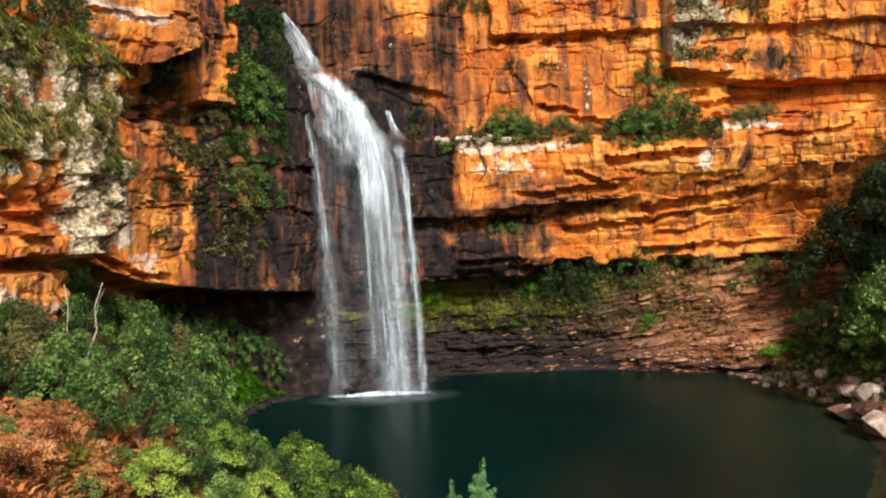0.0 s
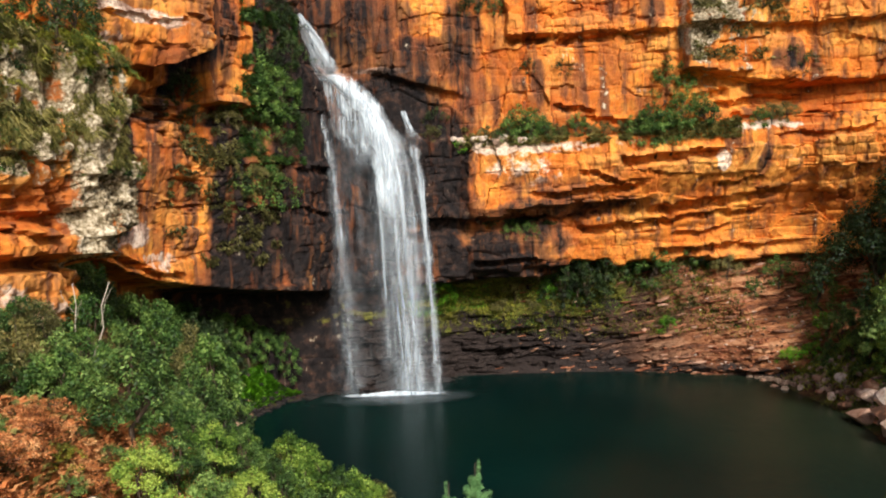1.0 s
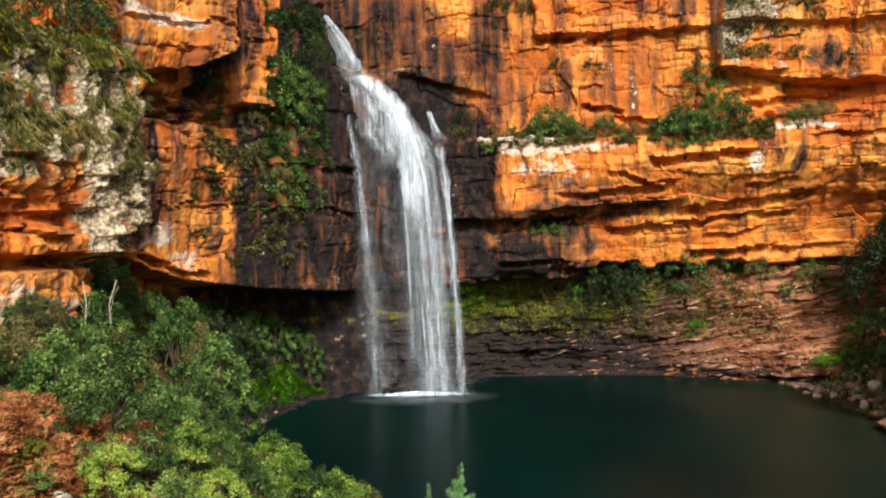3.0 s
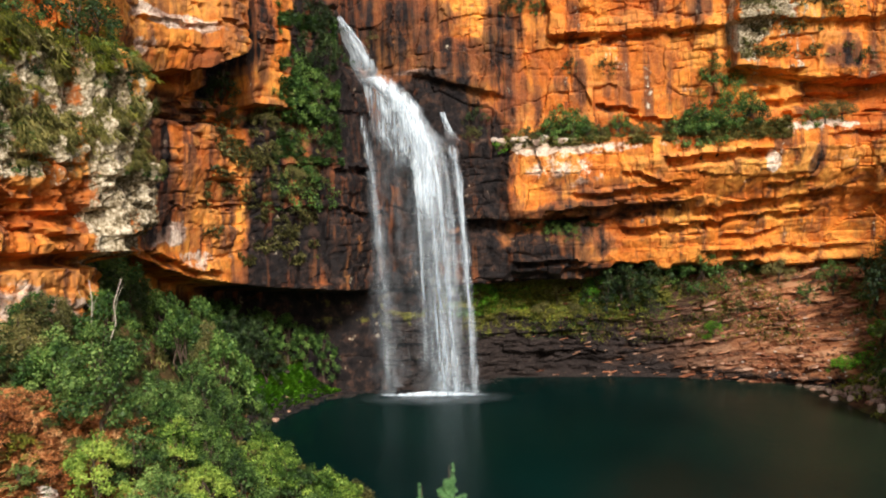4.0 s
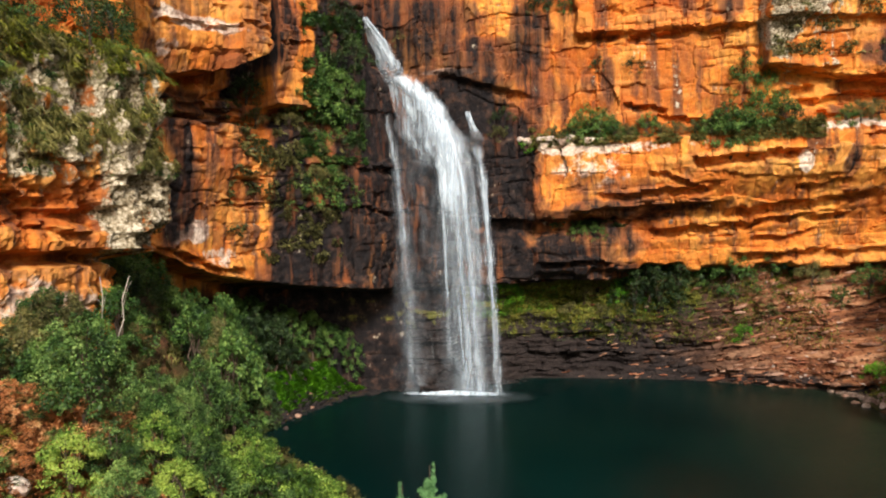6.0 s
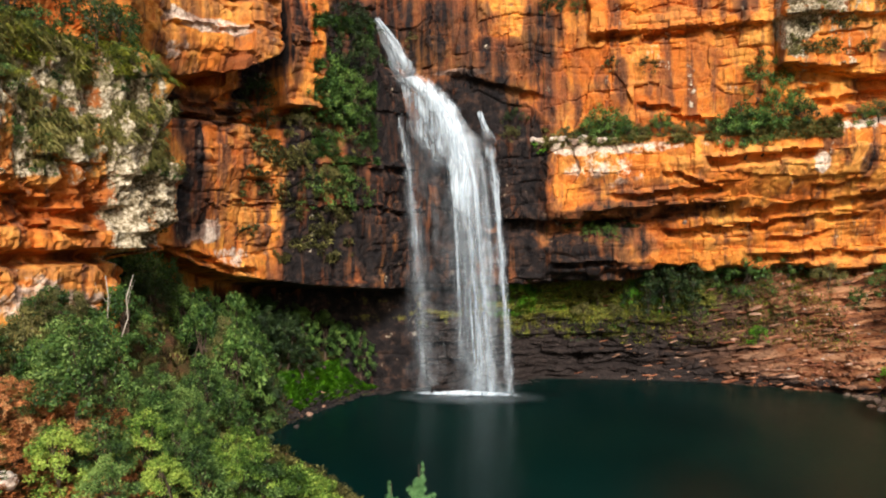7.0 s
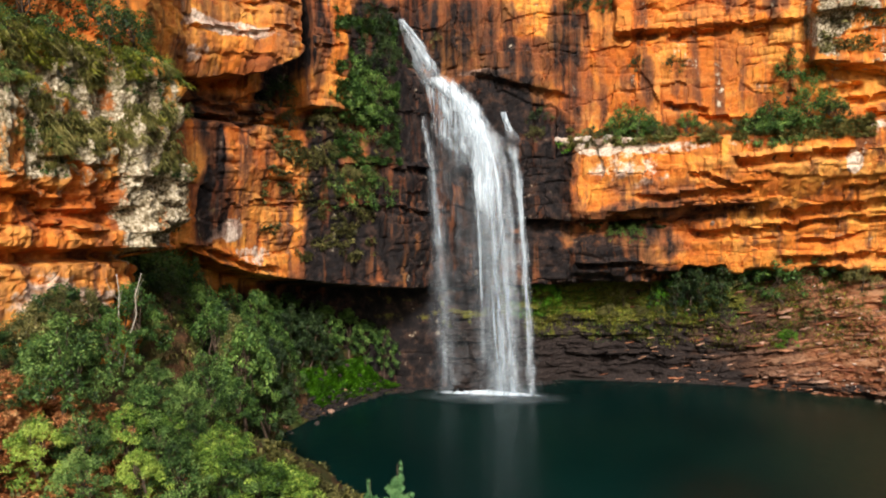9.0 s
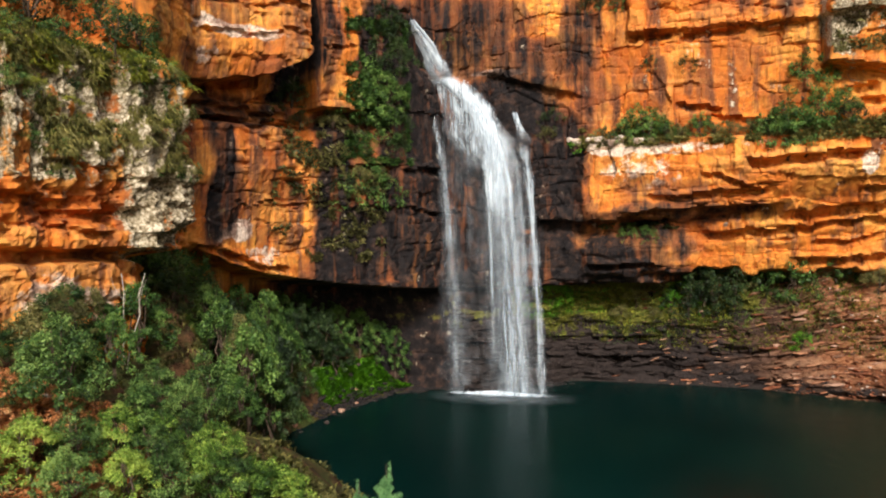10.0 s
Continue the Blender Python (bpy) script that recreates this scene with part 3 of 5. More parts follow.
def wall_depth(s, z, tone=False):
    d = macro(s, z)
    far_dip = z - 0.06 * (s - 139)
    thin = 0.9 * smooth(128, 132, s) * smooth(147.5, 144, s) * smooth(23.8, 22.6, far_dip) * smooth(18.6, 19.2, far_dip)
    thin = np.maximum(thin, 0.32 * smooth(S_RIGHT - 4, S_RIGHT + 2, s) * smooth(19.6, 18.4, z))
    thin = np.maximum(thin, 0.9 * smooth(S_RIGHT + 22, S_RIGHT + 27, s) * smooth(33.5, 32.6, z) * smooth(28, 29.0, z))
    thin = np.maximum(thin, smooth(30.9, 30.3, z) * smooth(27.6, 28.1, z) * smooth(68, 71, s) * smooth(93, 91, s))
    flute = smooth(S_BUT + 2, S_BUT + 0.5, s) * np.maximum(smooth(21, 22, z), smooth(59, 60, s))
    shade = np.maximum(smooth(S_NOOK - 1, S_NOOK + 1, s), smooth(60.5, 59.5, s) * smooth(23.5, 22.5, z)) * smooth(105, 102, s)
    a, b, g = beds(s, z, 11, 2.2, 6.5, 5.5)
    dip = 0.06 * (s - 140) * smooth(S_RIGHT - 4, S_RIGHT + 4, s) * smooth(31, 26, z)
    c, e, h = beds(s, z - dip, 23, 0.30, 1.7, 6.5)
    calm = 1 - 0.5 * smooth(S_NOOK - 3, S_NOOK, s) * smooth(104, 99, s) - 0.35 * smooth(S_NOOK, S_NOOK - 3, s)
    f, k, m = beds(s, z, 37, 0.7, 2.4, 1.9)
    open_up = smooth(0.0, 0.28, fbm(s / 5.0, z / 3.5, 13, 3))
    open_thin = 0.15 + 0.95 * smooth(-0.12, 0.18, fbm(s / 5.0, z / 2.2 - s / 14.0, 15, 3))
    chunk = smooth(0.0, 0.25, fbm(s / 3.5, z / 3.5, 19, 3))
    thick = 1 - thin
    d = d + thick * (0.12 * a + 0.26 * b - 0.26 * g * open_up) * (0.5 + 0.5 * calm) + thin * open_thin * (0.55 * c + 0.34 * e - 0.25 * h)
    d = d + (0.02 + 0.18 * chunk * thick) * k - (0.005 + 0.14 * chunk) * m * (1 - 0.6 * flute)
    d = d + 0.6 * calm * (1 - 0.6 * shade) * fbm(s / 9, z / 11, 5, 2) + 0.12 * fbm(s / 1.1, z / 1.6, 7, 3)
    # tall upright blocks of the shaded wall
    p, q, r = beds(s, z, 47, 1.6, 5.5, 1.7)
    o, t, v = beds(s, z, 49, 0.5, 1.9, 1.1)
    d = d + shade * (0.05 * p + 0.14 * q - 0.14 * r + (0.02 + 0.12 * chunk) * t - (0.02 + 0.08 * chunk) * v)
    sw, zw = s + 0.2 * fbm(s / 1.5, z / 1.5, 91, 2), z + 0.2 * fbm(s / 1.5, z / 1.5, 92, 2)
    hard = 0.55 + 0.9 * smooth(-0.15, 0.2, fbm(s / 6, z / 6, 93, 3))
    d = d + calm * (1 - 0.6 * thin) * (1 - 0.55 * shade) * hard * (0.42 * facets(sw, zw, 3.4, 4.6, 101) + 0.20 * facets(sw, zw, 1.1, 1.5, 111)) + 0.07 * facets(sw, zw, 0.42, 0.40, 121)
    d = d + flute * (0.45 * fbm(s / 0.8, z / 7.0, 21, 3) + 0.30 * fbm(s / 1.0, z / 1.0, 22, 3) + 0.75 * facets(s, z, 0.95, 3.6, 151) + 0.35 * facets(s, z, 0.6, 0.9, 161))
    blocky = smooth(S_BUT + 1, S_BUT, s) * smooth(23.4, 22.4, z)
    d = d + blocky * (0.30 * facets(sw, zw, 1.7, 1.3, 181) + 0.14 * facets(sw, zw, 0.8, 0.6, 191) - 0.12 * m)
    for s0, s1, z0, z1, deep, back in SLOTS:
        t = (s - s0) / (s1 - s0)
        line = z0 + (z1 - z0) * t + 0.35 * fbm(s / 2.2, s * 0, int(s0)) + 0.25 * np.round(2 * value(s / 1.8, s * 0, int(s1)))
        ends = smooth(-0.03, 0.10, t) * smooth(1.03, 0.9, t) * (0.75 + 0.6 * value(s / 1.6, s * 0, int(s0) + 2))
        u = (line - z) / deep
        d = d - 1.2 * back * ends * smooth(-0.05, 0.10, u) * smooth(2.8, 1.1, u) + 0.35 * ends * smooth(-1.6, -0.2, u) * smooth(0.1, -0.05, u)
    if tone:
        return d, np.clip(0.5 + thick * (0.22 * b + 0.16 * a) + 0.16 * thin * c + 0.12 * k * chunk + 0.20 * shade * q, 0, 1)
    return d


def stains_and_shade(s, z):
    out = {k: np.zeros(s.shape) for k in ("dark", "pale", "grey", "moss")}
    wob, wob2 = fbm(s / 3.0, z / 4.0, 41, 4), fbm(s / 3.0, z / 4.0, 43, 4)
    for kind, spots in STAINS_AND_SHADE.items():
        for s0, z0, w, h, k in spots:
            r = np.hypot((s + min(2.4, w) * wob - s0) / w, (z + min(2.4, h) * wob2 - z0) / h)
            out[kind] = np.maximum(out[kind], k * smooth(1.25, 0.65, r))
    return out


def wall_top(s):
    return 46.5 + 2.0 * fbm(s / 8, s * 0, 61, 3) - 3.2 * smooth(S_NOTCH - 0.5, S_NOTCH + 1.5, s) * smooth(S_NOTCH + 7.5, S_NOTCH + 4.5, s)


def build_wall(name, label, s0, s1, step):
    sc = np.arange(s0, s1 + step * 0.5, step)
    zc = np.arange(-2.0, 46.01, step)
    S, Z = np.meshgrid(sc, zc)
    top = wall_top(sc)[None]
    Z = np.where(Z > 30, 30 + (Z - 30) * (top - 30) / 16.0, Z)
    D, tone = wall_depth(S, Z, True)
    X = np.interp(S, PS, PX) + np.interp(S, PS, NX) * D
    Y = np.interp(S, PS, PY) + np.interp(S, PS, NY) * D
    c = cave_share(S, Z)
    cx, cy = cave_line(S)
    rough = D - macro(S, Z)
    X = X * (1 - c) + c * (cx + np.interp(S, PS, NX) * 0.6 * rough)
    Y = Y * (1 - c) + c * (cy + np.interp(S, PS, NY) * 0.6 * rough)
    V = np.stack([X, Y, Z], -1)
    # the top runs back over the plateau
    back = []
    for b in (0.6, 2.0, 5.0, 10.0, 20.0):
        last = V[-1].copy()
        last[:, 0] -= np.interp(sc, PS, NX) * b
        last[:, 1] -= np.interp(sc, PS, NY) * b
        last[:, 2] += 0.25 * min(b, 2) + 0.5 * fbm(sc / 3, sc * 0 + b, 71)
        back.append(last)
    V = np.concatenate([V, np.stack(back)], 0)
    S = np.concatenate([S, np.repeat(S[-1:], 5, 0)], 0)
    at = stains_and_shade(S, V[..., 2])
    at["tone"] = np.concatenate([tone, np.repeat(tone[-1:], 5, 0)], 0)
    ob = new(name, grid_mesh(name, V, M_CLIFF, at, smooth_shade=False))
    return tagged(ob, label, "cliff", kind="structure")


SHORE = [(-14.5, 84.8), (-16.4, 83), (-18.2, 79), (-19.7, 75.5), (-20.2, 71.5), (-21.0, 65), (-18.6, 58), (-13, 52), (-7, 48.5), (4, 43), (16, 43), (27, 48), (34.4, 58.6),
         (36.0, 66), (36.4, 73), (35.6, 80.7), (34.8, 86.1), (32.6, 89), (27, 91.6), (21, 93.4), (15, 94.4), (8, 94), (2, 93), (-8, 89)]


def from_line(x, y, pts, closed):
    """Distance to a line of points; the side comes as its sign (inside or right of it is minus)."""
    p = np.array(pts, float)
    q = np.roll(p, -1, 0) if closed else p[1:]
    p = p if closed else p[:-1]
    best, side = np.full(x.shape, 1e9), np.zeros(x.shape)
    inside = np.zeros(x.shape, bool)
    for (ax, ay), (bx, by) in zip(p, q):
        ex, ey = bx - ax, by - ay
        t = np.clip(((x - ax) * ex + (y - ay) * ey) / (ex * ex + ey * ey), 0, 1)
        d = np.hypot(x - ax - t * ex, y - ay - t * ey)
        cross = (x - ax) * ey - (y - ay) * ex
        side = np.where(d < best, np.sign(cross), side)
        best = np.minimum(best, d)
        if closed:
            hit = ((ay > y) != (by > y)) & (x < ex * (y - ay) / (ey if ey else 1e-9) + ax)
            inside ^= hit
    return np.where(inside, -best, best) if closed else best * side


FAR_PLAN = [(-190, -700), (-60, -60)] + PLAN[1:-1] + [(84, -60), (220, -700)]


def ground_z(x, y):
    x, y = np.broadcast_arrays(np.asarray(x, float), np.asarray(y, float))
    d = from_line(x, y, SHORE, True)
    w = from_line(x, y, FAR_PLAN, False)
    k = 0.44 + 0.42 * smooth(33, 39, x) * smooth(87, 80, y) - 0.25 * smooth(80, 86, y)
    dp = np.clip(d, 0, None)
    hill = 8.7 * (1 - np.exp(-dp / 7)) + 0.13 * dp + 2.5 * smooth(-11, -18, x) * smooth(0.0, 5.0, dp)
    mixed = smooth(0, -8, x)
    hill = hill + 2.0 * smooth(-7.0, -10, x) * smooth(29.5, 25, y)
    hill = hill + 5.5 * smooth(4.5, 0.5, w) * smooth(43, 48, y) * smooth(64, 58, y) * smooth(0, 2, d)
    hill = hill * (1 - 0.85 * smooth(82.5, 86, y) * smooth(-22, -17, x))
    up = hill * mixed + k * dp * (1 - mixed)
    h = np.where(d > 0, up, -2.2 * smooth(0, -5, d) - 0.06)
    h = h + np.clip(d, 0, 3) / 3 * (0.9 * fbm(x / 5, y / 5, 81, 3) + 0.35 * fbm(x / 1.3, y / 1.3, 83, 3))
    cap = 15.5 + 1.2 * fbm(x / 12, y / 12, 87, 3) - 3.5 * smooth(-8, 2, x) * smooth(34, 10, y)
    h = np.where(h > cap - 2, cap - 2 + 2 * np.tanh((h - cap + 2) / 2), h)
    h = np.where(y < -40, h - 0.06 * (-40 - y).clip(0, 300), h)
    back = smooth(-12.0, -15.0, w)
    plateau = 45.6 + 3 * fbm(x / 40, y / 40, 91, 4) + 0.01 * np.clip(np.hypot(x, y) - 150, 0, 900)
    plateau = np.where(np.hypot(x + 25, y - 105) < 28, np.minimum(plateau, 45.5), plateau)
    return h * (1 - back) + plateau * back


def build_ground():
    def axis(lo, hi, step, far):
        mid = np.arange(lo, hi, step)
        out, g = [], step
        e = 0.0
        while e < far:
            g *= 1.25
            e += g
            out.append(e)
        out = np.array(out)
        return np.concatenate([(lo - out)[::-1], mid, hi - step + out])
    X, Y = np.meshgrid(axis(-34, 62, 0.6, 1500), axis(8, 106, 0.6, 1500))
    Z = ground_z(X, Y)
    ob = new("ground", grid_mesh("ground", np.stack([X, Y, Z], -1), M_SOIL))
    tagged(ob, "steep reddish earth hillside with leaf litter and low growth", "hillside", kind="structure")


def slope_shape(s, v):
    """Stepped bedrock between the water's edge and the foot of the sunny wall. v runs from the water up."""
    edge = np.interp(s, [116, 121, 125, 131.5, 138, 144, 150, 155.3, 157.5, 160, 164, 172], [2.0, -1.5, -3.6, -4.2, -4.4, -3.8, -2.0, 0.0, 2.6, 5.5, 8.0, 9.0])
    top = np.interp(s, [112, 121, 126, 131, 136, 164], [-1.6, -3.4, -5.4, -7.4, -8.8, -8.6])
    zt = np.interp(s, [112, 121, 127, 140, 150, 172], [10.5, 11.0, 11.6, 12.2, 12.9, 13.6])
    v = np.clip(v, 0, 1)
    z = zt * v
    d = edge + (top - edge) * v ** 1.15
    zz = z + 40 - 0.17 * (s - 140) * smooth(134, 150, s) + 0.6 * fbm(s / 8, z / 5, 51, 3)
    a, b, g = beds(s * 0.9, zz, 53, 0.5, 1.9, 6.5)
    c, e, h = beds(s, zz, 59, 0.25, 0.7, 1.1)
    amp = smooth(0, 0.08, v) * smooth(1.0, 0.93, v)
    loose = smooth(-0.05, 0.25, fbm(s / 4, z / 2, 67, 3))
    calm = 0.35 + 0.65 * smooth(-0.2, 0.2, fbm(s / 6, z / 4, 69, 3))
    d = d + amp * (calm * (1.15 * a + 0.75 * b) - 0.55 * g * calm + 0.34 * e * loose - 0.16 * h * loose + 1.1 * fbm(s / 4, z / 3, 63, 3) + 0.6 * facets(s, zz, 2.6, 0.9, 131) + 0.3 * facets(s, zz, 0.9, 0.35, 141))
    return d, z


def build_slope():
    sc = np.arange(112.0, 172.0, 0.14)
    vc = np.linspace(-0.06, 1.0, 130)
    S, Vv = np.meshgrid(sc, vc)
    D, Z = slope_shape(S, Vv)
    Z = np.where(Vv < 0, Vv * 20, Z)
    D = np.where(Vv < 0, D - Vv * 6, D)
    X = np.interp(S, PS, PX) + np.interp(S, PS, NX) * D
    Y = np.interp(S, PS, PY) + np.interp(S, PS, NY) * D
    wob = fbm(S / 3, Z / 2, 65, 4)
    at = {"wet": smooth(150, 134, S + 6 * wob) * smooth(11.0, 7.0, Z + 2 * wob) + 0.7 * smooth(1.8, 0.9, Z + 0.8 * wob),
          "green": 0.56 * smooth(6.0, 8.5, Z + 2 * wob) * smooth(158, 140, S + 4 * wob) + 0.44 * smooth(150, 135, S + 5 * wob) * smooth(3.5, 5.5, Z) * smooth(119, 124, S),
          "warm": smooth(144, 159, S + 5 * wob)}
    ob = new("bedrock_slope", grid_mesh("bedrock_slope", np.stack([X, Y, Z], -1), M_BEDROCK, at, smooth_shade=False))
    tagged(ob, "stepped reddish bedrock slope with loose stones and moss above the pool", "rock slope", kind="structure")


def build_pool():
    p = np.array(SHORE, float)
    c = p.mean(0)
    ring = [(c[0] + (x - c[0]) * 1.10, c[1] + (y - c[1]) * 1.06, 0.0) for x, y in SHORE]
    me = poly_mesh("water", ring, [list(range(len(ring)))], M_POOL)
    tagged(new("water", me), "calm dark green plunge pool with faint ripples", "pool", kind="structure")


build_wall("cliff_left_buttress", "grey lichen-covered sandstone buttress with tufts of grass", KNOT[2] - 2, S_NOOK - 1.5, 0.15)
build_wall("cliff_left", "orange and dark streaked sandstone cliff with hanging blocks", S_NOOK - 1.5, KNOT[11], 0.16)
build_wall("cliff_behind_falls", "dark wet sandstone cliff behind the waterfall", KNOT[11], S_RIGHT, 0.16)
build_wall("cliff_right", "bright orange layered sandstone cliff with deep overhangs", S_RIGHT, KNOT[20], 0.16)
build_wall("cliff_far_left", "plain sandstone gorge wall", 0, KNOT[2] - 2, 0.8)
build_wall("cliff_far_right", "plain sandstone gorge wall", KNOT[20], KNOT[24], 0.8)
build_ground()
build_slope()
build_pool()
# ---- the waterfall ----
def ribbon(rows, y_off, seed, cols, rough, soft, start, fade=0.0):
    """A sheet of falling water. rows: height, centre x, half width, y."""
    r = np.array(rows, float)
    z = np.arange(r[0, 0], r[-1, 0], -0.22)
    zi = r[::-1, 0]
    cx, hw, yy = (np.interp(z, zi, r[::-1, k]) for k in (1, 2, 3))
    k = np.hanning(11)
    k /= k.sum()
    cx, hw, yy = (np.convolve(np.pad(a, 5, mode="edge"), k, "valid") for a in (cx, hw, yy))
    u = np.linspace(-1, 1, cols)[None]
    Z = np.repeat(z[:, None], cols, 1)
    wob = fbm(u * 2 + seed, Z / 5.0, seed, 3)
    X = cx[:, None] + hw[:, None] * u * (1 + 0.45 * fbm(u * 0 + seed, Z / 1.3, seed + 2, 4)) + rough * wob
    Y = yy[:, None] + y_off - 0.40 * hw[:, None].clip(0, 1.4) * (1 - u ** 2) + 2.2 * rough * fbm(u * 3 + seed, Z / 3.0, seed + 5, 3)
    thick = np.clip((1 - np.abs(u) ** 2) * soft, 0, 1) * np.ones_like(Z)
    thick = thick * np.clip(0.02 + 0.98 * smooth(z[0] + 0.1, z[0] - start, Z), 0, 1) * (smooth(z[-1] - 0.1, z[-1] + 4.0, Z) if z[-1] > 0.6 else 1.0) * (0.85 + 0.8 * fbm(u * 3 + seed, Z / 2.2, seed + 8, 4))
    thick = thick * (1 - fade * smooth(26, 6, Z))
    uv = np.stack([X + seed * 7.3, Z + seed * 3.1], -1)
    return np.stack([X, Y, Z], -1), thick, uv


def build_falls():
    root = new("waterfall")
    root.location = (-4.5, 85, 0)
    tagged(root, "white waterfall spilling through a rock notch into the pool", "waterfall")
    base = np.array((-4.5, 85, 0.0))

    def sheet(name, rows, mat, y_off, seed, label="", soft=1.6, rough=0.12, cols=20, start=1.4, fade=0.0):
        V, th, uv = ribbon(rows, y_off, seed, cols, rough, soft, start, fade)
        part(name, grid_mesh(name, V - base, mat, {"thick": th}, uv=uv), root, label)

    def strand(pts, mat, seed, soft):
        sheet("strand", pts, mat, 0.0, seed, soft=soft, rough=0.07, cols=8, fade=0.45)
    sheet("chute", CHUTE, M_STRAND, 0.0, 3, soft=3.0, start=0.25)
    sheet("chute", CHUTE, M_FALL, -0.25, 4, soft=1.8, start=0.3)
    sheet("fan", LACE, M_LACE, 0.1, 5, "broken apron of water over dark rock", 1.3, start=0.5)
    sheet("fan", LACE, M_VEIL, -0.1, 25, "broken apron of water over dark rock", 2.2, start=0.5)
    sheet("ridge", RIDGE, M_STRAND, 0.0, 6, "bright leaping edge of the fall", 2.6, start=0.4)
    sheet("ridge", [(a, b + 0.25, c * 1.5, d) for a, b, c, d in RIDGE], M_LACE, -0.35, 26, "bright leaping edge of the fall", 1.5, start=0.8)
    sheet("ridge", [(a, b - 0.15, c * 0.75, d) for a, b, c, d in RIDGE[:6]], M_LACE, -0.55, 28, "bright leaping edge of the fall", 1.8, start=0.4)
    sheet("shelf_splash", SHELF, M_STRAND, -0.1, 27, soft=2.2, start=0.3)
    sheet("veil", VEIL, M_VEIL, 0.25, 7, "thin see-through veil of water", 1.6, 0.2, 26)
    sheet("veil", VEIL2, M_VEIL, 0.0, 8, "thin see-through veil of water", 1.4, 0.2, 26)
    sheet("main_fall", MAIN, M_FALL, 0.0, 9, soft=0.80, fade=0.55)
    sheet("main_fall", MAIN, M_LACE, -0.35, 12, soft=0.55, fade=0.7)
    sheet("left_strand", STRAND, M_FALL, 0.0, 14, soft=1.1, cols=12, fade=0.5)
    sheet("left_strand", [(a, b, c * 2.2, d) for a, b, c, d in STRAND], M_VEIL, 0.1, 15, soft=1.5)
    sheet("right_strand", RIGHT, M_LACE, 0.0, 16, soft=0.85, fade=0.4)
    sheet("side_trickle", TRICKLE, M_STRAND, 0.0, 18, soft=2.2, start=0.3)
    # single bright strands within the fall: top height, x at the top and at the pool, half width, lowest height
    for i, (z0, x0, x1, hw, z1) in enumerate([(29.5, -6.6, -4.6, 0.40, 0), (28.6, -5.6, -3.4, 0.34, 0), (27.2, -4.6, -2.4, 0.30, 0), (27.0, -3.4, -1.5, 0.26, 4),
                                              (26.6, -2.1, -0.5, 0.16, 0), (27.2, -6.4, -5.4, 0.22, 2), (20, -4.0, -2.0, 0.26, 0), (14, -5.0, -4.0, 0.22, 0)]):
        pts = []
        for t in (0, 0.15, 0.4, 0.7, 1.0):
            z = z0 + (z1 - z0) * t
            fall = (z0 - z) / z0
            pts.append((z, x0 + (x1 - x0) * math.sqrt(fall), hw * (0.8 + 0.9 * t), 84.55 - 0.25 * t))
        strand(pts, M_STRAND if i % 3 else M_FALL, 30 + i, 0.75)
    # churned water at the foot
    a, r = np.meshgrid(np.linspace(0, 2 * math.pi, 97), np.linspace(0, 1, 16))
    rr = r * (1 + 0.22 * fbm(np.cos(a) * 3, np.sin(a) * 3, 7, 3))
    V = np.stack([-5.1 + 6.3 * rr * np.cos(a), 84.2 + 1.1 * rr * np.sin(a), 0.03 + 0.30 * np.clip(1 - rr, 0, 1) ** 0.7 * (1 + fbm(rr * 9, a * 4, 9, 3))], -1)
    th = np.clip(1.5 - 1.6 * rr ** 2.0, 0, 1)
    part("foam", grid_mesh("foam", V - base, M_FOAM, {"thick": th}, uv=V[..., :2] * 1.5), root, "bright churned foam on the pool")
    rr = r * (1 + 0.30 * fbm(np.cos(a) * 2, np.sin(a) * 2, 11, 3))
    V = np.stack([-4.6 + 9.5 * rr * np.cos(a), 83.2 + 4.2 * rr * np.sin(a), 0.015 + 0 * rr], -1)
    th = np.clip(0.34 - 0.4 * rr ** 1.2, 0, 1)
    part("foam_ring", grid_mesh("foam_ring", V - base, M_LACE, {"thick": th}, uv=V[..., :2] * np.array((0.6, 6.0))), root, "thin drifting foam on dark water")


# height, centre, half width, y
CHUTE = [(39.9, -13.2, 0.35, 81.0), (39.2, -12.8, 0.60, 81.5), (37.6, -12.0, 0.95, 82.4), (35.6, -11.2, 1.20, 83.2), (33.9, -10.7, 1.45, 83.8), (33.0, -10.3, 1.6, 84.0)]
RIDGE = [(34.2, -10.4, 0.9, 84.1), (33.2, -9.4, 1.2, 84.3), (31.6, -7.7, 1.15, 84.5), (29.5, -6.4, 1.15, 84.5), (27.0, -5.6, 1.2, 84.5), (23.0, -5.3, 1.0, 84.5), (18.0, -5.0, 0.9, 84.5)]
LACE = [(33.8, -10.7, 1.3, 84.2), (31.5, -9.4, 2.1, 84.4), (28.5, -8.2, 2.2, 84.5), (26, -7.4, 1.9, 84.6), (23.5, -6.8, 1.5, 84.7)]
SHELF = [(34.0, -10.8, 1.4, 83.9), (33.5, -10.8, 1.6, 83.9), (32.6, -10.9, 1.4, 83.9)]
MAIN = [(28.6, -5.6, 1.7, 84.6), (27.0, -4.6, 2.1, 84.6), (20, -4.1, 2.0, 84.5), (12, -3.4, 1.95, 84.4), (0.0, -2.8, 2.1, 84.3)]
VEIL = [(32.0, -9.2, 1.8, 84.8), (30, -8.6, 2.7, 84.9), (26, -7.6, 3.1, 84.9), (18, -6.4, 2.9, 84.9), (8, -5.6, 3.2, 84.8), (0, -5.0, 3.8, 84.7)]
VEIL2 = [(27.0, -4.6, 2.4, 84.4), (18, -3.7, 2.7, 84.3), (8, -3.0, 3.0, 84.2), (0, -2.6, 3.3, 84.1)]
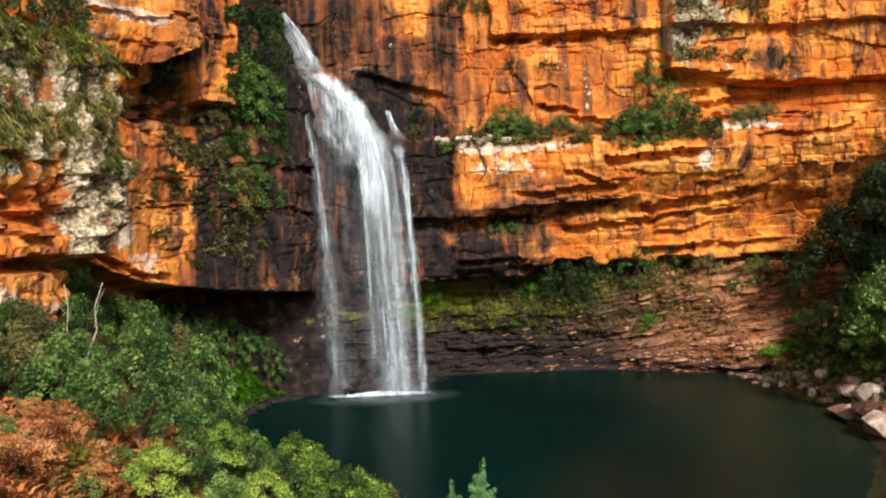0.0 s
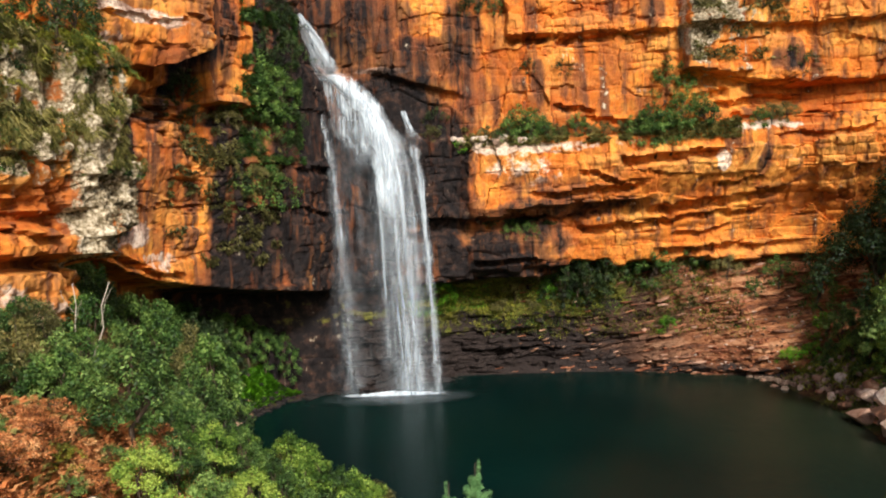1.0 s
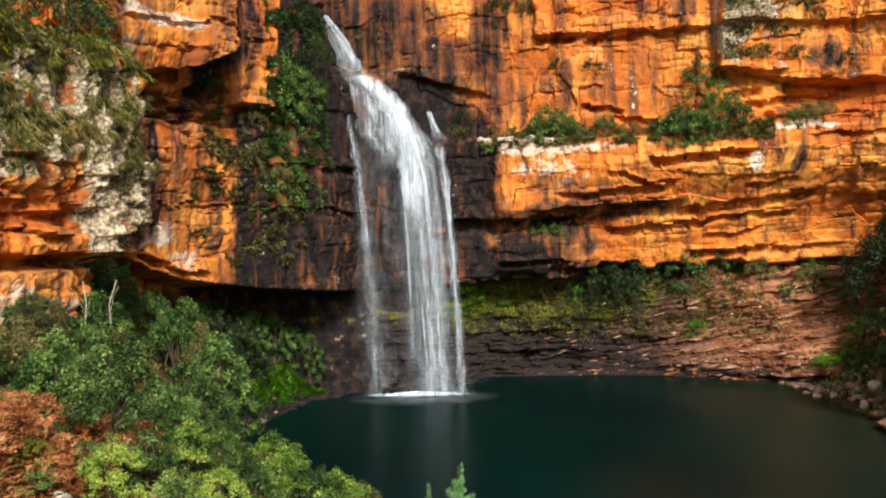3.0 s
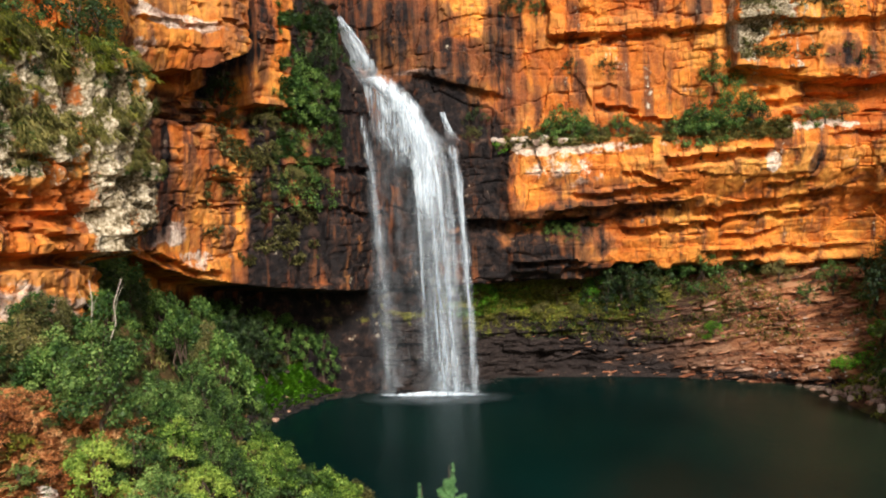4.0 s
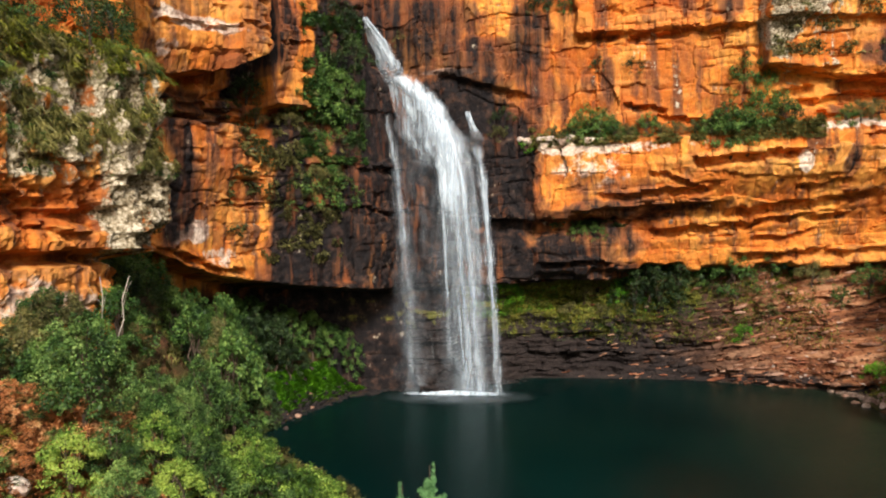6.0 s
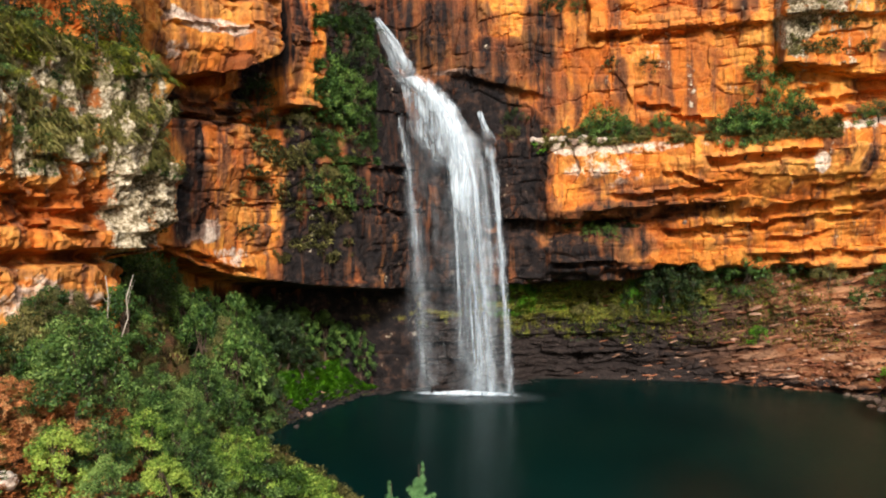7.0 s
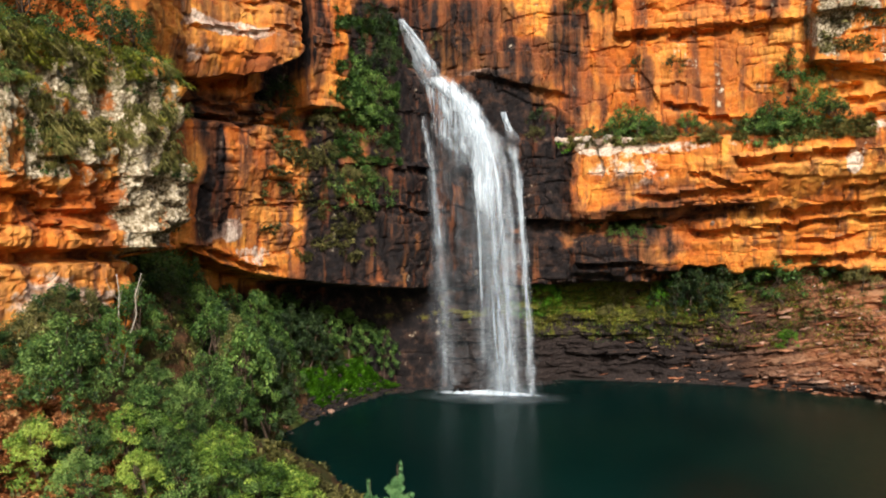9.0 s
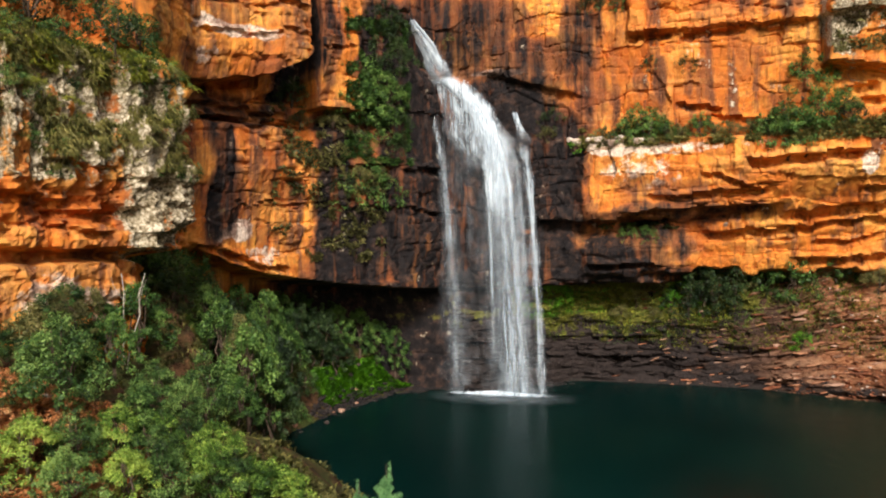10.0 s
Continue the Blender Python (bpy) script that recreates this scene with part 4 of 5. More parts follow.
STRAND = [(33.6, -11.7, 0.28, 83.6), (31, -11.8, 0.32, 83.4), (29, -11.5, 0.38, 83.4), (27, -11.0, 0.44, 83.5), (18, -10.2, 0.62, 83.8), (8, -9.7, 0.80, 84.0), (0, -9.4, 0.95, 84.1)]
RIGHT = [(27.0, -2.4, 0.8, 85.0), (25, -1.9, 0.6, 84.8), (22, -1.5, 0.55, 84.7), (14, -1.0, 0.6, 84.6), (6, -0.6, 0.65, 84.5), (0, -0.5, 0.7, 84.4)]
TRICKLE = [(30.3, -3.2, 0.35, 85.2), (29.4, -2.9, 0.42, 85.0), (28.3, -2.5, 0.50, 84.9), (27.2, -2.0, 0.85, 84.8), (26.4, -1.9, 0.90, 84.8)]
build_falls()
# ---- plants ----
def leaf_cloud(rng, blobs, count, size, long=2.1, droop=0.1, shell=0.48):
    """Small folded leaves through a crown made of clumps (x, y, z, radius, flatness)."""
    b = np.array(blobs, float)
    w = b[:, 3] ** 2
    k = rng.choice(len(b), count, p=w / w.sum())
    d = rng.normal(size=(count, 3))
    d /= np.linalg.norm(d, axis=1, keepdims=True)
    r = shell + (1 - shell) * rng.random(count) ** 0.6
    r = r * (1 + 0.22 * np.sin(d[:, 0] * 7 + k) * np.sin(d[:, 1] * 6 + 2 * k) + 0.18 * np.sin(d[:, 2] * 9 + k))
    c = b[k, :3] + d * (r * b[k, 3])[:, None] * np.stack([np.ones(count), np.ones(count), b[k, 4]], -1)
    nrm = 0.8 * d + rng.normal(scale=0.42, size=(count, 3)) + np.array([0, 0, 0.55 - droop])
    nrm /= np.linalg.norm(nrm, axis=1, keepdims=True)
    ax = np.cross(nrm, rng.normal(size=(count, 3)))
    ax /= np.linalg.norm(ax, axis=1, keepdims=True)
    side = np.cross(nrm, ax)
    L = (size * rng.uniform(0.6, 1.4, count))[:, None]
    W = L / long * 0.5
    V = np.stack([c - ax * L * 0.5, c + side * W + nrm * W * 0.35, c + ax * L * 0.5, c - side * W + nrm * W * 0.35], 1)
    return V.reshape(-1, 3)


def quads(name, V, mat):
    n = len(V) // 4
    me = bpy.data.meshes.new(name)
    me.vertices.add(len(V))
    me.vertices.foreach_set("co", V.reshape(-1).astype(np.float32))
    me.loops.add(len(V))
    me.loops.foreach_set("vertex_index", np.arange(len(V), dtype=np.int32))
    me.polygons.add(n)
    me.polygons.foreach_set("loop_start", np.arange(0, len(V), 4, dtype=np.int32))
    me.update(calc_edges=True)
    me.materials.append(mat)
    return me


def limb(points, r0, r1, sides=7):
    """A tapered limb along a bent line."""
    p = np.array(points, float)
    t = np.linspace(0, 1, len(p))
    vs, fs = [], []
    for i, c in enumerate(p):
        a = p[min(i + 1, len(p) - 1)] - p[max(i - 1, 0)]
        a /= np.linalg.norm(a)
        u = np.cross(a, (0.3, 0.9, 0.1))
        u /= np.linalg.norm(u)
        v = np.cross(a, u)
        r = r0 + (r1 - r0) * t[i]
        for k in range(sides):
            th = 2 * math.pi * k / sides
            vs.append(tuple(c + r * (math.cos(th) * u + math.sin(th) * v)))
    for i in range(len(p) - 1):
        for k in range(sides):
            fs.append((i * sides + k, i * sides + (k + 1) % sides, (i + 1) * sides + (k + 1) % sides, (i + 1) * sides + k))
    fs.append(tuple(range(sides))[::-1])
    fs.append(tuple(range((len(p) - 1) * sides, len(p) * sides)))
    return vs, fs


def bent(rng, a, b, n=5, wob=0.12):
    a, b = np.array(a, float), np.array(b, float)
    l = np.linalg.norm(b - a)
    pts = [a + (b - a) * t for t in np.linspace(0, 1, n)]
    return [p + rng.normal(scale=wob * l * (0 < i < n - 1) * 0.5, size=3) for i, p in enumerate(pts)]


def make_tree(name, seed, height, spread, leaf, mat, leaves, clumps, label, low=0.25, barkmat=None, flat=0.85, size=(0.20, 0.36)):
    rng = np.random.default_rng(seed)
    root = new(name)
    tagged(root, label, "tree" if "tree" in name else "shrub")
    blobs = []
    for i in range(clumps):
        a, r = 2.4 * i + rng.uniform(-0.6, 0.6), spread * math.sqrt((i + 0.3) / clumps) * rng.uniform(0.6, 1.12)
        top = 1 - 0.55 * (r / spread) ** 1.8
        h = height * rng.uniform(min(low, 0.7 * top), top) if i % 3 == 0 else height * top * rng.uniform(0.80, 1.04)
        rad = spread * rng.uniform(*size)
        blobs.append((r * math.cos(a), r * math.sin(a), max(h - rad * 0.7, rad * 0.6), rad, flat))
    tip = (rng.uniform(-0.1, 0.1) * height, rng.uniform(-0.1, 0.1) * height, height * 0.72)
    vs, fs = limb(bent(rng, (0, 0, -0.5), tip, 6), height * 0.026 + 0.02, height * 0.008)
    part("trunk", poly_mesh("trunk", vs, fs, barkmat or M_BARK, True), root)
    for i in range(min(clumps, 7)):
        b = blobs[(i * 2 + 1) % clumps]
        t = rng.uniform(0.2, 0.7)
        vs, fs = limb(bent(rng, (tip[0] * t, tip[1] * t, tip[2] * t), b[:3], 4), height * 0.012 + 0.008, height * 0.004, 5)
        part("limb", poly_mesh("limb", vs, fs, barkmat or M_BARK, True), root)
    V = leaf_cloud(rng, blobs, leaves, leaf)
    part("crown", quads("crown", V, mat), root)
    return root


def rest(x, y, down=0.0):
    return float(ground_z(np.array([x]), np.array([y]))[0]) - down


def plant(proto, x, y, z, scale, turn, group=""):
    ob = copy_thing(proto, pose(x, y, z, 0, 0, turn))
    ob.scale = scale if isinstance(scale, tuple) else (scale, scale, scale)
    if group:
        ob["group"] = group
    return ob


rng = np.random.default_rng(5)
HILLSIDE = "bushy grey-green tree on the steep hillside"
NEAR = [make_tree("tree", 100, 4.5, 1.9, 0.135, M_LEAF, 6800, 60, HILLSIDE, size=(0.12, 0.24)),
        make_tree("tree", 101, 4.5, 2.0, 0.135, M_LEAF, 6800, 70, HILLSIDE, size=(0.10, 0.22)),
        make_tree("tree", 102, 4.5, 1.9, 0.135, M_LIME, 6800, 60, "yellow-green leafy tree above the pool", size=(0.11, 0.23)),
        make_tree("tree", 103, 4.5, 1.8, 0.135, M_OLIVE, 6000, 56, "olive-brown bushy tree on the hillside", size=(0.11, 0.22)),
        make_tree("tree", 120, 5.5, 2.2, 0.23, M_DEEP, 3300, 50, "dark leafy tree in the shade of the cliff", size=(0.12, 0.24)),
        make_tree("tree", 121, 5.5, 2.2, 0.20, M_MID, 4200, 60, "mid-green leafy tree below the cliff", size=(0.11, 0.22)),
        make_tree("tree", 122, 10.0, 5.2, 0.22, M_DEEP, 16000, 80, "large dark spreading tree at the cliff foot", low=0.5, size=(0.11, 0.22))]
TALL = (4.5, 4.5, 4.5, 4.5, 5.5, 5.5, 10.0)
SHRUBS = [make_tree("shrub", 140 + i, 3.6, 1.9, 0.185, m, 1900, 44, lab, 0.15, size=(0.12, 0.25))
          for i, (m, lab) in enumerate(((M_DEEP, "dark green shrub rooted on the cliff ledge"), (M_MID, "green shrub rooted on the cliff ledge"), (M_OLIVE, "dry olive shrub on the rock ledge"),
                                        (M_GRASS, "bright green bush on wet rock")))]
SHRUBS += [make_tree("shrub", 150 + i, 2.6, 2.1, 0.13, m, 2300, 60, lab, 0.1, size=(0.08, 0.18))
           for i, (m, lab) in enumerate(((M_LEAF, "fine-leaved grey-green scrub on the grey buttress"), (M_DRYLIME, "tangled yellow-green scrub on the grey buttress")))]
FERN = make_tree("bracken_shrub", 160, 1.3, 1.1, 0.095, M_FERN, 1600, 46, "fluffy clump of rusty orange bracken on the hillside", 0.1, size=(0.10, 0.22))
for i, p in enumerate(NEAR + SHRUBS + [FERN]):
    p.location = (-40 + 9.0 * i, -420, rest(-40 + 9.0 * i, -420))

# hillside trees: x, y, height of the crown's top, kind
HILL_NEAR = [(-8.6, 24.0, 17.0, 0), (-7.2, 20.8, 14.2, 2), (-6.3, 24.0, 13.8, 2), (-4.5, 27.4, 12.5, 2), (-5.4, 24.5, 13.3, 0), (-2.5, 28.0, 10.9, 2), (-1.8, 29.4, 9.9, 3), (-2.2, 28.6, 10.4, 2), (-3.6, 25.6, 12.2, 2), (-5.9, 26.0, 13.0, 2), (-2.9, 26.8, 11.3, 2), (-6.9, 22.6, 13.9, 0), (-4.6, 22.2, 12.9, 2), (-5.2, 20.2, 13.4, 1), (-4.1, 23.5, 12.7, 0),
             (-3.1, 26.0, 11.7, 1), (-14.0, 30.0, 16.0, 0), (-15.4, 30.0, 16.6, 3), (-17.3, 33.0, 16.6, 1), (-9.8, 33.0, 12.4, 1), (-9.5, 30.0, 13.0, 5), (-13.5, 29.0, 15.6, 5), (-11.6, 33.5, 13.4, 1), (-7.9, 27.2, 13.4, 5),
             (-16.8, 33.6, 16.9, 3), (-7.3, 29.8, 12.0, 0), (-15.9, 28.2, 16.2, 1)]
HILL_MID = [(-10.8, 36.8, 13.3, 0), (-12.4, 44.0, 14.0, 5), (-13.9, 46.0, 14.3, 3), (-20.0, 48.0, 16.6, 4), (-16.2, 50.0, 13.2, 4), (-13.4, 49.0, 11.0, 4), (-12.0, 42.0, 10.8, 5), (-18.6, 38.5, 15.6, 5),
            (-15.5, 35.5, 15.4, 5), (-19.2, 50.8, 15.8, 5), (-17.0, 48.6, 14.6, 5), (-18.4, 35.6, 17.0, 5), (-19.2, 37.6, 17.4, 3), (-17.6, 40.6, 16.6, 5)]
# kind 4 has the overhang's shade in its leaf colour
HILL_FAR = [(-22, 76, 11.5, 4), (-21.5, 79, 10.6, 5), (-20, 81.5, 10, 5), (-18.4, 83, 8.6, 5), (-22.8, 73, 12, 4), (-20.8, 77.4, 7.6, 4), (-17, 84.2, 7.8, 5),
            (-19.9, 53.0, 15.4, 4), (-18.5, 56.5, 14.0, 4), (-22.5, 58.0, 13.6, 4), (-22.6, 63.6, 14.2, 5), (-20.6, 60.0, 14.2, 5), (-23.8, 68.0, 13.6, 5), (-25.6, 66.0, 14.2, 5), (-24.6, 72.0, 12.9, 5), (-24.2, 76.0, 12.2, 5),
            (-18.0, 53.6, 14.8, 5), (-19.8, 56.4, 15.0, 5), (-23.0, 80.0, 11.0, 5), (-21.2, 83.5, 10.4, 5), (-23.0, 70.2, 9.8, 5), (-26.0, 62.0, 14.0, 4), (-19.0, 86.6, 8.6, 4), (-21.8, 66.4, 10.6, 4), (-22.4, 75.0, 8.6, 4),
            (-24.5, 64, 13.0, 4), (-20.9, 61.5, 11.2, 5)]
for x, y, top, k in HILL_NEAR + HILL_MID + HILL_FAR:
    z = rest(x, y, 0.1)
    up = min(max((top - z) / TALL[k], 0.4), 1.6)
    plant(NEAR[k], x, y, z, (min(up, 0.95), min(up, 0.95), up * 0.95), rng.uniform(0, 360), "trees on the shaded hillside")
BANK = [(40.6, 66.5, 14.0, 0), (39.9, 68.4, 8.5, 2), (40.8, 74.5, 8.4, 0), (42.0, 71, 13.0, 1), (42.8, 64, 15.5, 1), (42.5, 78, 10.6, 0), (40.9, 71.4, 9.0, 2), (44.5, 68, 15, 0), (43.5, 76, 12, 2), (46, 72, 17, 1),
        (40.0, 77.0, 6.4, 2), (39.6, 80.5, 5.2, 0), (41.6, 82, 8.6, 1)]
for x, y, top, k in BANK:
    z = rest(x, y, 0.1)
    plant(NEAR[k], x, y, z, (top - z) / TALL[k], rng.uniform(0, 360), "trees on the sunny bank")


def on_wall(s, z, out):
    d = float(wall_depth(np.array([s], float), np.array([z], float))[0])
    return (float(np.interp(s, PS, PX) + np.interp(s, PS, NX) * (d + out)), float(np.interp(s, PS, PY) + np.interp(s, PS, NY) * (d + out)), z)


def foothold(s, z, reach=2.5):
    """The most outward place of the wall just below z: where a plant can root."""
    zz = np.linspace(z - reach, z, 26)
    d = wall_depth(np.full(26, float(s)), zz)
    i = int(np.argmax(d - 0.35 * (z - zz)))
    return on_wall(s, float(zz[i]), -0.25)


# ledge shrubs: station, height, kind, scale
LEDGE_SUNNY = [(126.6, 41.5, 0, 1.0), (128, 41.3, 0, 1.2), (130, 41.4, 1, 0.7), (133.6, 34.4, 0, 0.8), (137.2, 34, 0, 0.9), (125.6, 26, 3, 0.6), (123.2, 28.4, 0, 1.2), (122.4, 27.6, 2, 0.9), (131, 18, 1, 0.9),
               (133, 18.1, 1, 1.0), (112.5, 38, 2, 0.7), (129.8, 27.4, 2, 1.0), (131.2, 27.4, 1, 1.3), (132.6, 27.6, 1, 1.7), (133.8, 27.4, 1, 1.5), (135, 27.3, 1, 1.2), (128.6, 27.3, 2, 0.8), (136.6, 27.2, 2, 0.8),
               (138.6, 27.4, 1, 1.1), (140, 27.2, 2, 0.7), (141.6, 27.3, 2, 0.8)]
LEDGE_RIGHT = [(160, 30.0, 2, 1.1), (158.5, 29.8, 1, 0.9), (162, 30.2, 2, 1.0), (164.5, 33.2, 0, 1.2), (156, 40.6, 2, 1.2), (158, 40.8, 1, 1.3), (160, 39.8, 2, 1.0), (155.5, 37.2, 2, 1.0), (154, 38.5, 1, 0.7),
               (143.6, 27.2, 2, 0.8), (145.4, 27.4, 1, 1.4), (147, 27.8, 1, 1.7), (148.6, 28, 1, 1.6), (150.4, 28, 1, 1.5), (152.2, 28, 1, 1.3), (146.8, 29.6, 1, 1.4), (148.4, 31, 1, 1.6), (149.4, 32.6, 1, 1.3),
               (151, 30.4, 1, 1.3), (152.8, 29.2, 0, 1.0)]
# the green gully beside the falls
LEDGE_GULLY = [(101.5, 38, 0, 1.3), (103, 37, 0, 1.4), (102, 35, 0, 1.3), (103.6, 34, 0, 1.3), (101, 33, 0, 1.2), (96.6, 29.0, 1, 1.5), (98, 29.2, 1, 1.7), (99.6, 31.2, 1, 1.7), (101, 31.5, 1, 1.5),
               (97.0, 28.6, 1, 1.3), (98.6, 28.6, 1, 1.5), (100.3, 29, 1, 1.6), (102, 29.5, 1, 1.5), (99, 27, 1, 1.3), (100.8, 27, 1, 1.4), (102.4, 27.5, 0, 1.4), (102.8, 25.5, 0, 1.1), (95.2, 28.4, 2, 1.0),
               (97.5, 20.2, 1, 1.5), (99.5, 20.4, 1, 1.7)]
LEDGE_GULLY_LOW = [(101.3, 20, 1, 1.6), (98.6, 19, 2, 1.1), (96.4, 21.4, 0, 1.0), (95.6, 24.4, 2, 0.9), (90.6, 38.0, 0, 1.0), (91.2, 35.5, 0, 1.1), (92.0, 31.5, 0, 1.1), (91.8, 28.8, 2, 0.8), (100.5, 22.6, 2, 0.8),
                   (98, 23, 2, 0.8)]
# tufts and bushes on the grey buttress
LEDGE_BUTTRESS = [(61.4, 30.6, 5, 0.45), (59.6, 30.4, 4, 0.6), (57.5, 30.0, 5, 0.7), (55, 30.2, 4, 1.0), (52.5, 30, 5, 1.0), (50.8, 30, 4, 1.0), (58.5, 31.5, 0, 1.5), (54, 32, 0, 1.7), (61, 32, 1, 1.3),
                  (56, 34, 0, 1.8), (59.5, 34, 0, 1.6), (62, 34, 1, 1.3), (60.5, 33, 4, 1.5), (58, 35, 4, 1.7), (55, 34, 5, 1.3), (62, 36, 4, 1.2), (57, 37.5, 0, 1.8), (60, 38, 4, 1.6),
                  (54, 37, 4, 1.6), (51.5, 34, 4, 1.6)]
LEDGE_BUTTRESS_LOW = [(53, 28.2, 5, 0.6), (57.6, 27.4, 4, 0.5), (60.9, 25.4, 5, 0.45), (51.5, 26.2, 4, 0.9), (55.2, 26.0, 5, 0.5), (59.2, 28.6, 5, 0.6), (62.2, 27.8, 4, 0.5), (52.4, 23.8, 4, 0.6), (63.5, 19.0, 0, 1.0)]
for s, z, k, sc in LEDGE_SUNNY + LEDGE_RIGHT + LEDGE_GULLY + LEDGE_GULLY_LOW + LEDGE_BUTTRESS + LEDGE_BUTTRESS_LOW:
    x, y, z = foothold(s, z)
    if 126 < s < 151 and z < 29:
        x, y = x - 1.0 * float(np.interp(s, PS, NX)), y - 1.0 * float(np.interp(s, PS, NY))
    plant(SHRUBS[k], x, y, z - 0.2, (min(sc, 1.6) * 0.85 if 88 < s < 105 else sc * 0.75 if s < 70 else sc * 0.8) * rng.uniform(0.9, 1.1), rng.uniform(0, 360), "shrubs on the cliff ledges")


def on_slope(s, v):
    d, z = slope_shape(np.array([s], float), np.array([v], float))
    d, z = float(d[0]), float(z[0])
    return (float(np.interp(s, PS, PX) + np.interp(s, PS, NX) * d), float(np.interp(s, PS, PY) + np.interp(s, PS, NY) * d), z)


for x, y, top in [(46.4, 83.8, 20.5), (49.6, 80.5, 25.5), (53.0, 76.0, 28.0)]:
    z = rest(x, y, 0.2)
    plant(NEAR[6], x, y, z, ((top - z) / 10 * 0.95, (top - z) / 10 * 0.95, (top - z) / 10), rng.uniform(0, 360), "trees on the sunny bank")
# growth on the stepped bedrock: station, how far up, kind, scale
GROWTH = [(139, 0.66, 0, 2.3), (137.4, 0.6, 0, 1.8), (142.4, 0.7, 0, 2.3), (140.4, 0.62, 0, 1.6), (148.5, 0.72, 1, 1.9), (145.0, 0.8, 1, 1.5), (136.5, 0.72, 3, 1.2), (135.3, 0.66, 3, 1.0), (134, 0.8, 2, 1.1),
          (144.5, 0.92, 1, 1.5), (146, 0.88, 1, 1.3), (147.5, 0.9, 0, 1.2), (150, 0.92, 1, 1.1), (153, 0.9, 1, 1.3), (155.5, 0.88, 0, 1.4), (157.5, 0.86, 1, 1.3), (149, 0.34, 3, 0.8)]
GROWTH_MORE = [(138.8, 0.93, 0, 1.7), (140.0, 0.90, 0, 1.4), (143.2, 0.95, 0, 1.7), (123, 0.8, 3, 1.2), (124.5, 0.78, 3, 0.8), (122, 0.74, 3, 0.7), (131, 0.7, 2, 1.0), (129.5, 0.55, 2, 0.9), (133, 0.52, 2, 0.9), (138.5, 0.62, 3, 0.9), (127.5, 0.88, 2, 0.9), (152, 0.5, 2, 0.8),
               (160, 0.62, 1, 0.8), (163, 0.7, 1, 1.3), (159.5, 0.1, 3, 0.9), (161.5, 0.12, 3, 1.0), (143.5, 0.78, 2, 1.0), (158, 0.76, 2, 1.2), (164.5, 0.3, 3, 1.2), (166, 0.5, 1, 1.7)]
for s, v, k, sc in GROWTH + GROWTH_MORE:
    x, y, z = on_slope(s, v)
    plant(SHRUBS[k], x, y, z - 0.15, sc * 0.85, rng.uniform(0, 360), "bushes on the stepped bedrock")
# shaded bushes under the overhang and bright growth by the water
for i in range(100):
    s = 68 + i * 0.44 + rng.uniform(-0.4, 0.4)
    cx, cy = cave_line(np.array([s]))
    t = rng.uniform(0.08, 0.8)
    x = float(cx[0] * (1 - t) + np.interp(s, PS, PX) * t)
    y = float(cy[0] * (1 - t) + np.interp(s, PS, PY) * t)
    if ground_z(x, y) > 0.5 and not (x > -23.0 and 69 < y < 84):
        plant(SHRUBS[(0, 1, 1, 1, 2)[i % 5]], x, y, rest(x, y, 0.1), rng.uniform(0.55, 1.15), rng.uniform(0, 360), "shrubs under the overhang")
for i in range(40):
    y = rng.uniform(74.5, 83.5)
    x = float(np.interp(y, [72, 76, 79, 83.5], [-20.6, -20.0, -18.7, -16.6])) - rng.uniform(0.2, 2.4)
    if ground_z(x, y) > 0.15:
        plant(SHRUBS[3], x, y, rest(x, y, 0.35), rng.uniform(0.14, 0.30), rng.uniform(0, 360), "bright bushes by the water")


# rusty bracken and dry grass on the hillside
def tuft_mesh(name, seed, spots, blades, length, mat, lean=0.7):
    rng = np.random.default_rng(seed)
    k = rng.integers(0, len(spots), blades)
    c = np.array(spots, float)[k] + np.stack([rng.normal(scale=0.28, size=blades), rng.normal(scale=0.28, size=blades), np.zeros(blades)], -1)
    c[:, 2] = ground_z(c[:, 0], c[:, 1]) - 0.03
    a = rng.uniform(0, 2 * math.pi, blades)
    L = length * rng.uniform(0.5, 1.3, blades)
    out = np.stack([np.cos(a) * lean, np.sin(a) * lean, np.ones(blades)], -1) * L[:, None]
    side = np.stack([-np.sin(a), np.cos(a), np.zeros(blades)], -1) * (0.16 * L[:, None])
    mid = c + out * np.array((0.4, 0.4, 0.75))
    V = np.stack([c, mid + side, c + out * np.array((1.1, 1.1, 0.8)), mid - side], 1).reshape(-1, 3)
    return quads(name, V, mat)


def scatter(n, x0, x1, y0, y1, seed):
    rng = np.random.default_rng(seed)
    p = np.stack([rng.uniform(x0, x1, n), rng.uniform(y0, y1, n), np.zeros(n)], -1)
    keep = fbm(p[:, 0] / 1.6, p[:, 1] / 1.6, seed, 3) > -0.15
    return p[keep]


tagged(new("bracken", tuft_mesh("bracken", 7, scatter(900, -14, -5.2, 16.5, 26.5, 3), 50000, 0.30, M_FERN)), "rusty orange bracken covering the hillside", "bracken", kind="stuff")
tagged(new("low_growth", tuft_mesh("low_growth", 9, scatter(900, -22, 4, 16, 50, 4), 18000, 0.40, M_DRY)), "olive grass and low herbs on the hillside", "grass", kind="stuff")


tagged(new("bank_growth", tuft_mesh("bank_growth", 13, scatter(700, 38.5, 49, 60, 87, 6), 18000, 0.42, M_LEAF)), "green undergrowth on the sunny bank", "undergrowth", kind="stuff")
tagged(new("bank_grass", tuft_mesh("bank_grass", 14, scatter(400, 36.5, 44, 64, 87, 8), 6000, 0.40, M_DRYLIME)), "bright grass near the sunny shore", "grass", kind="stuff")


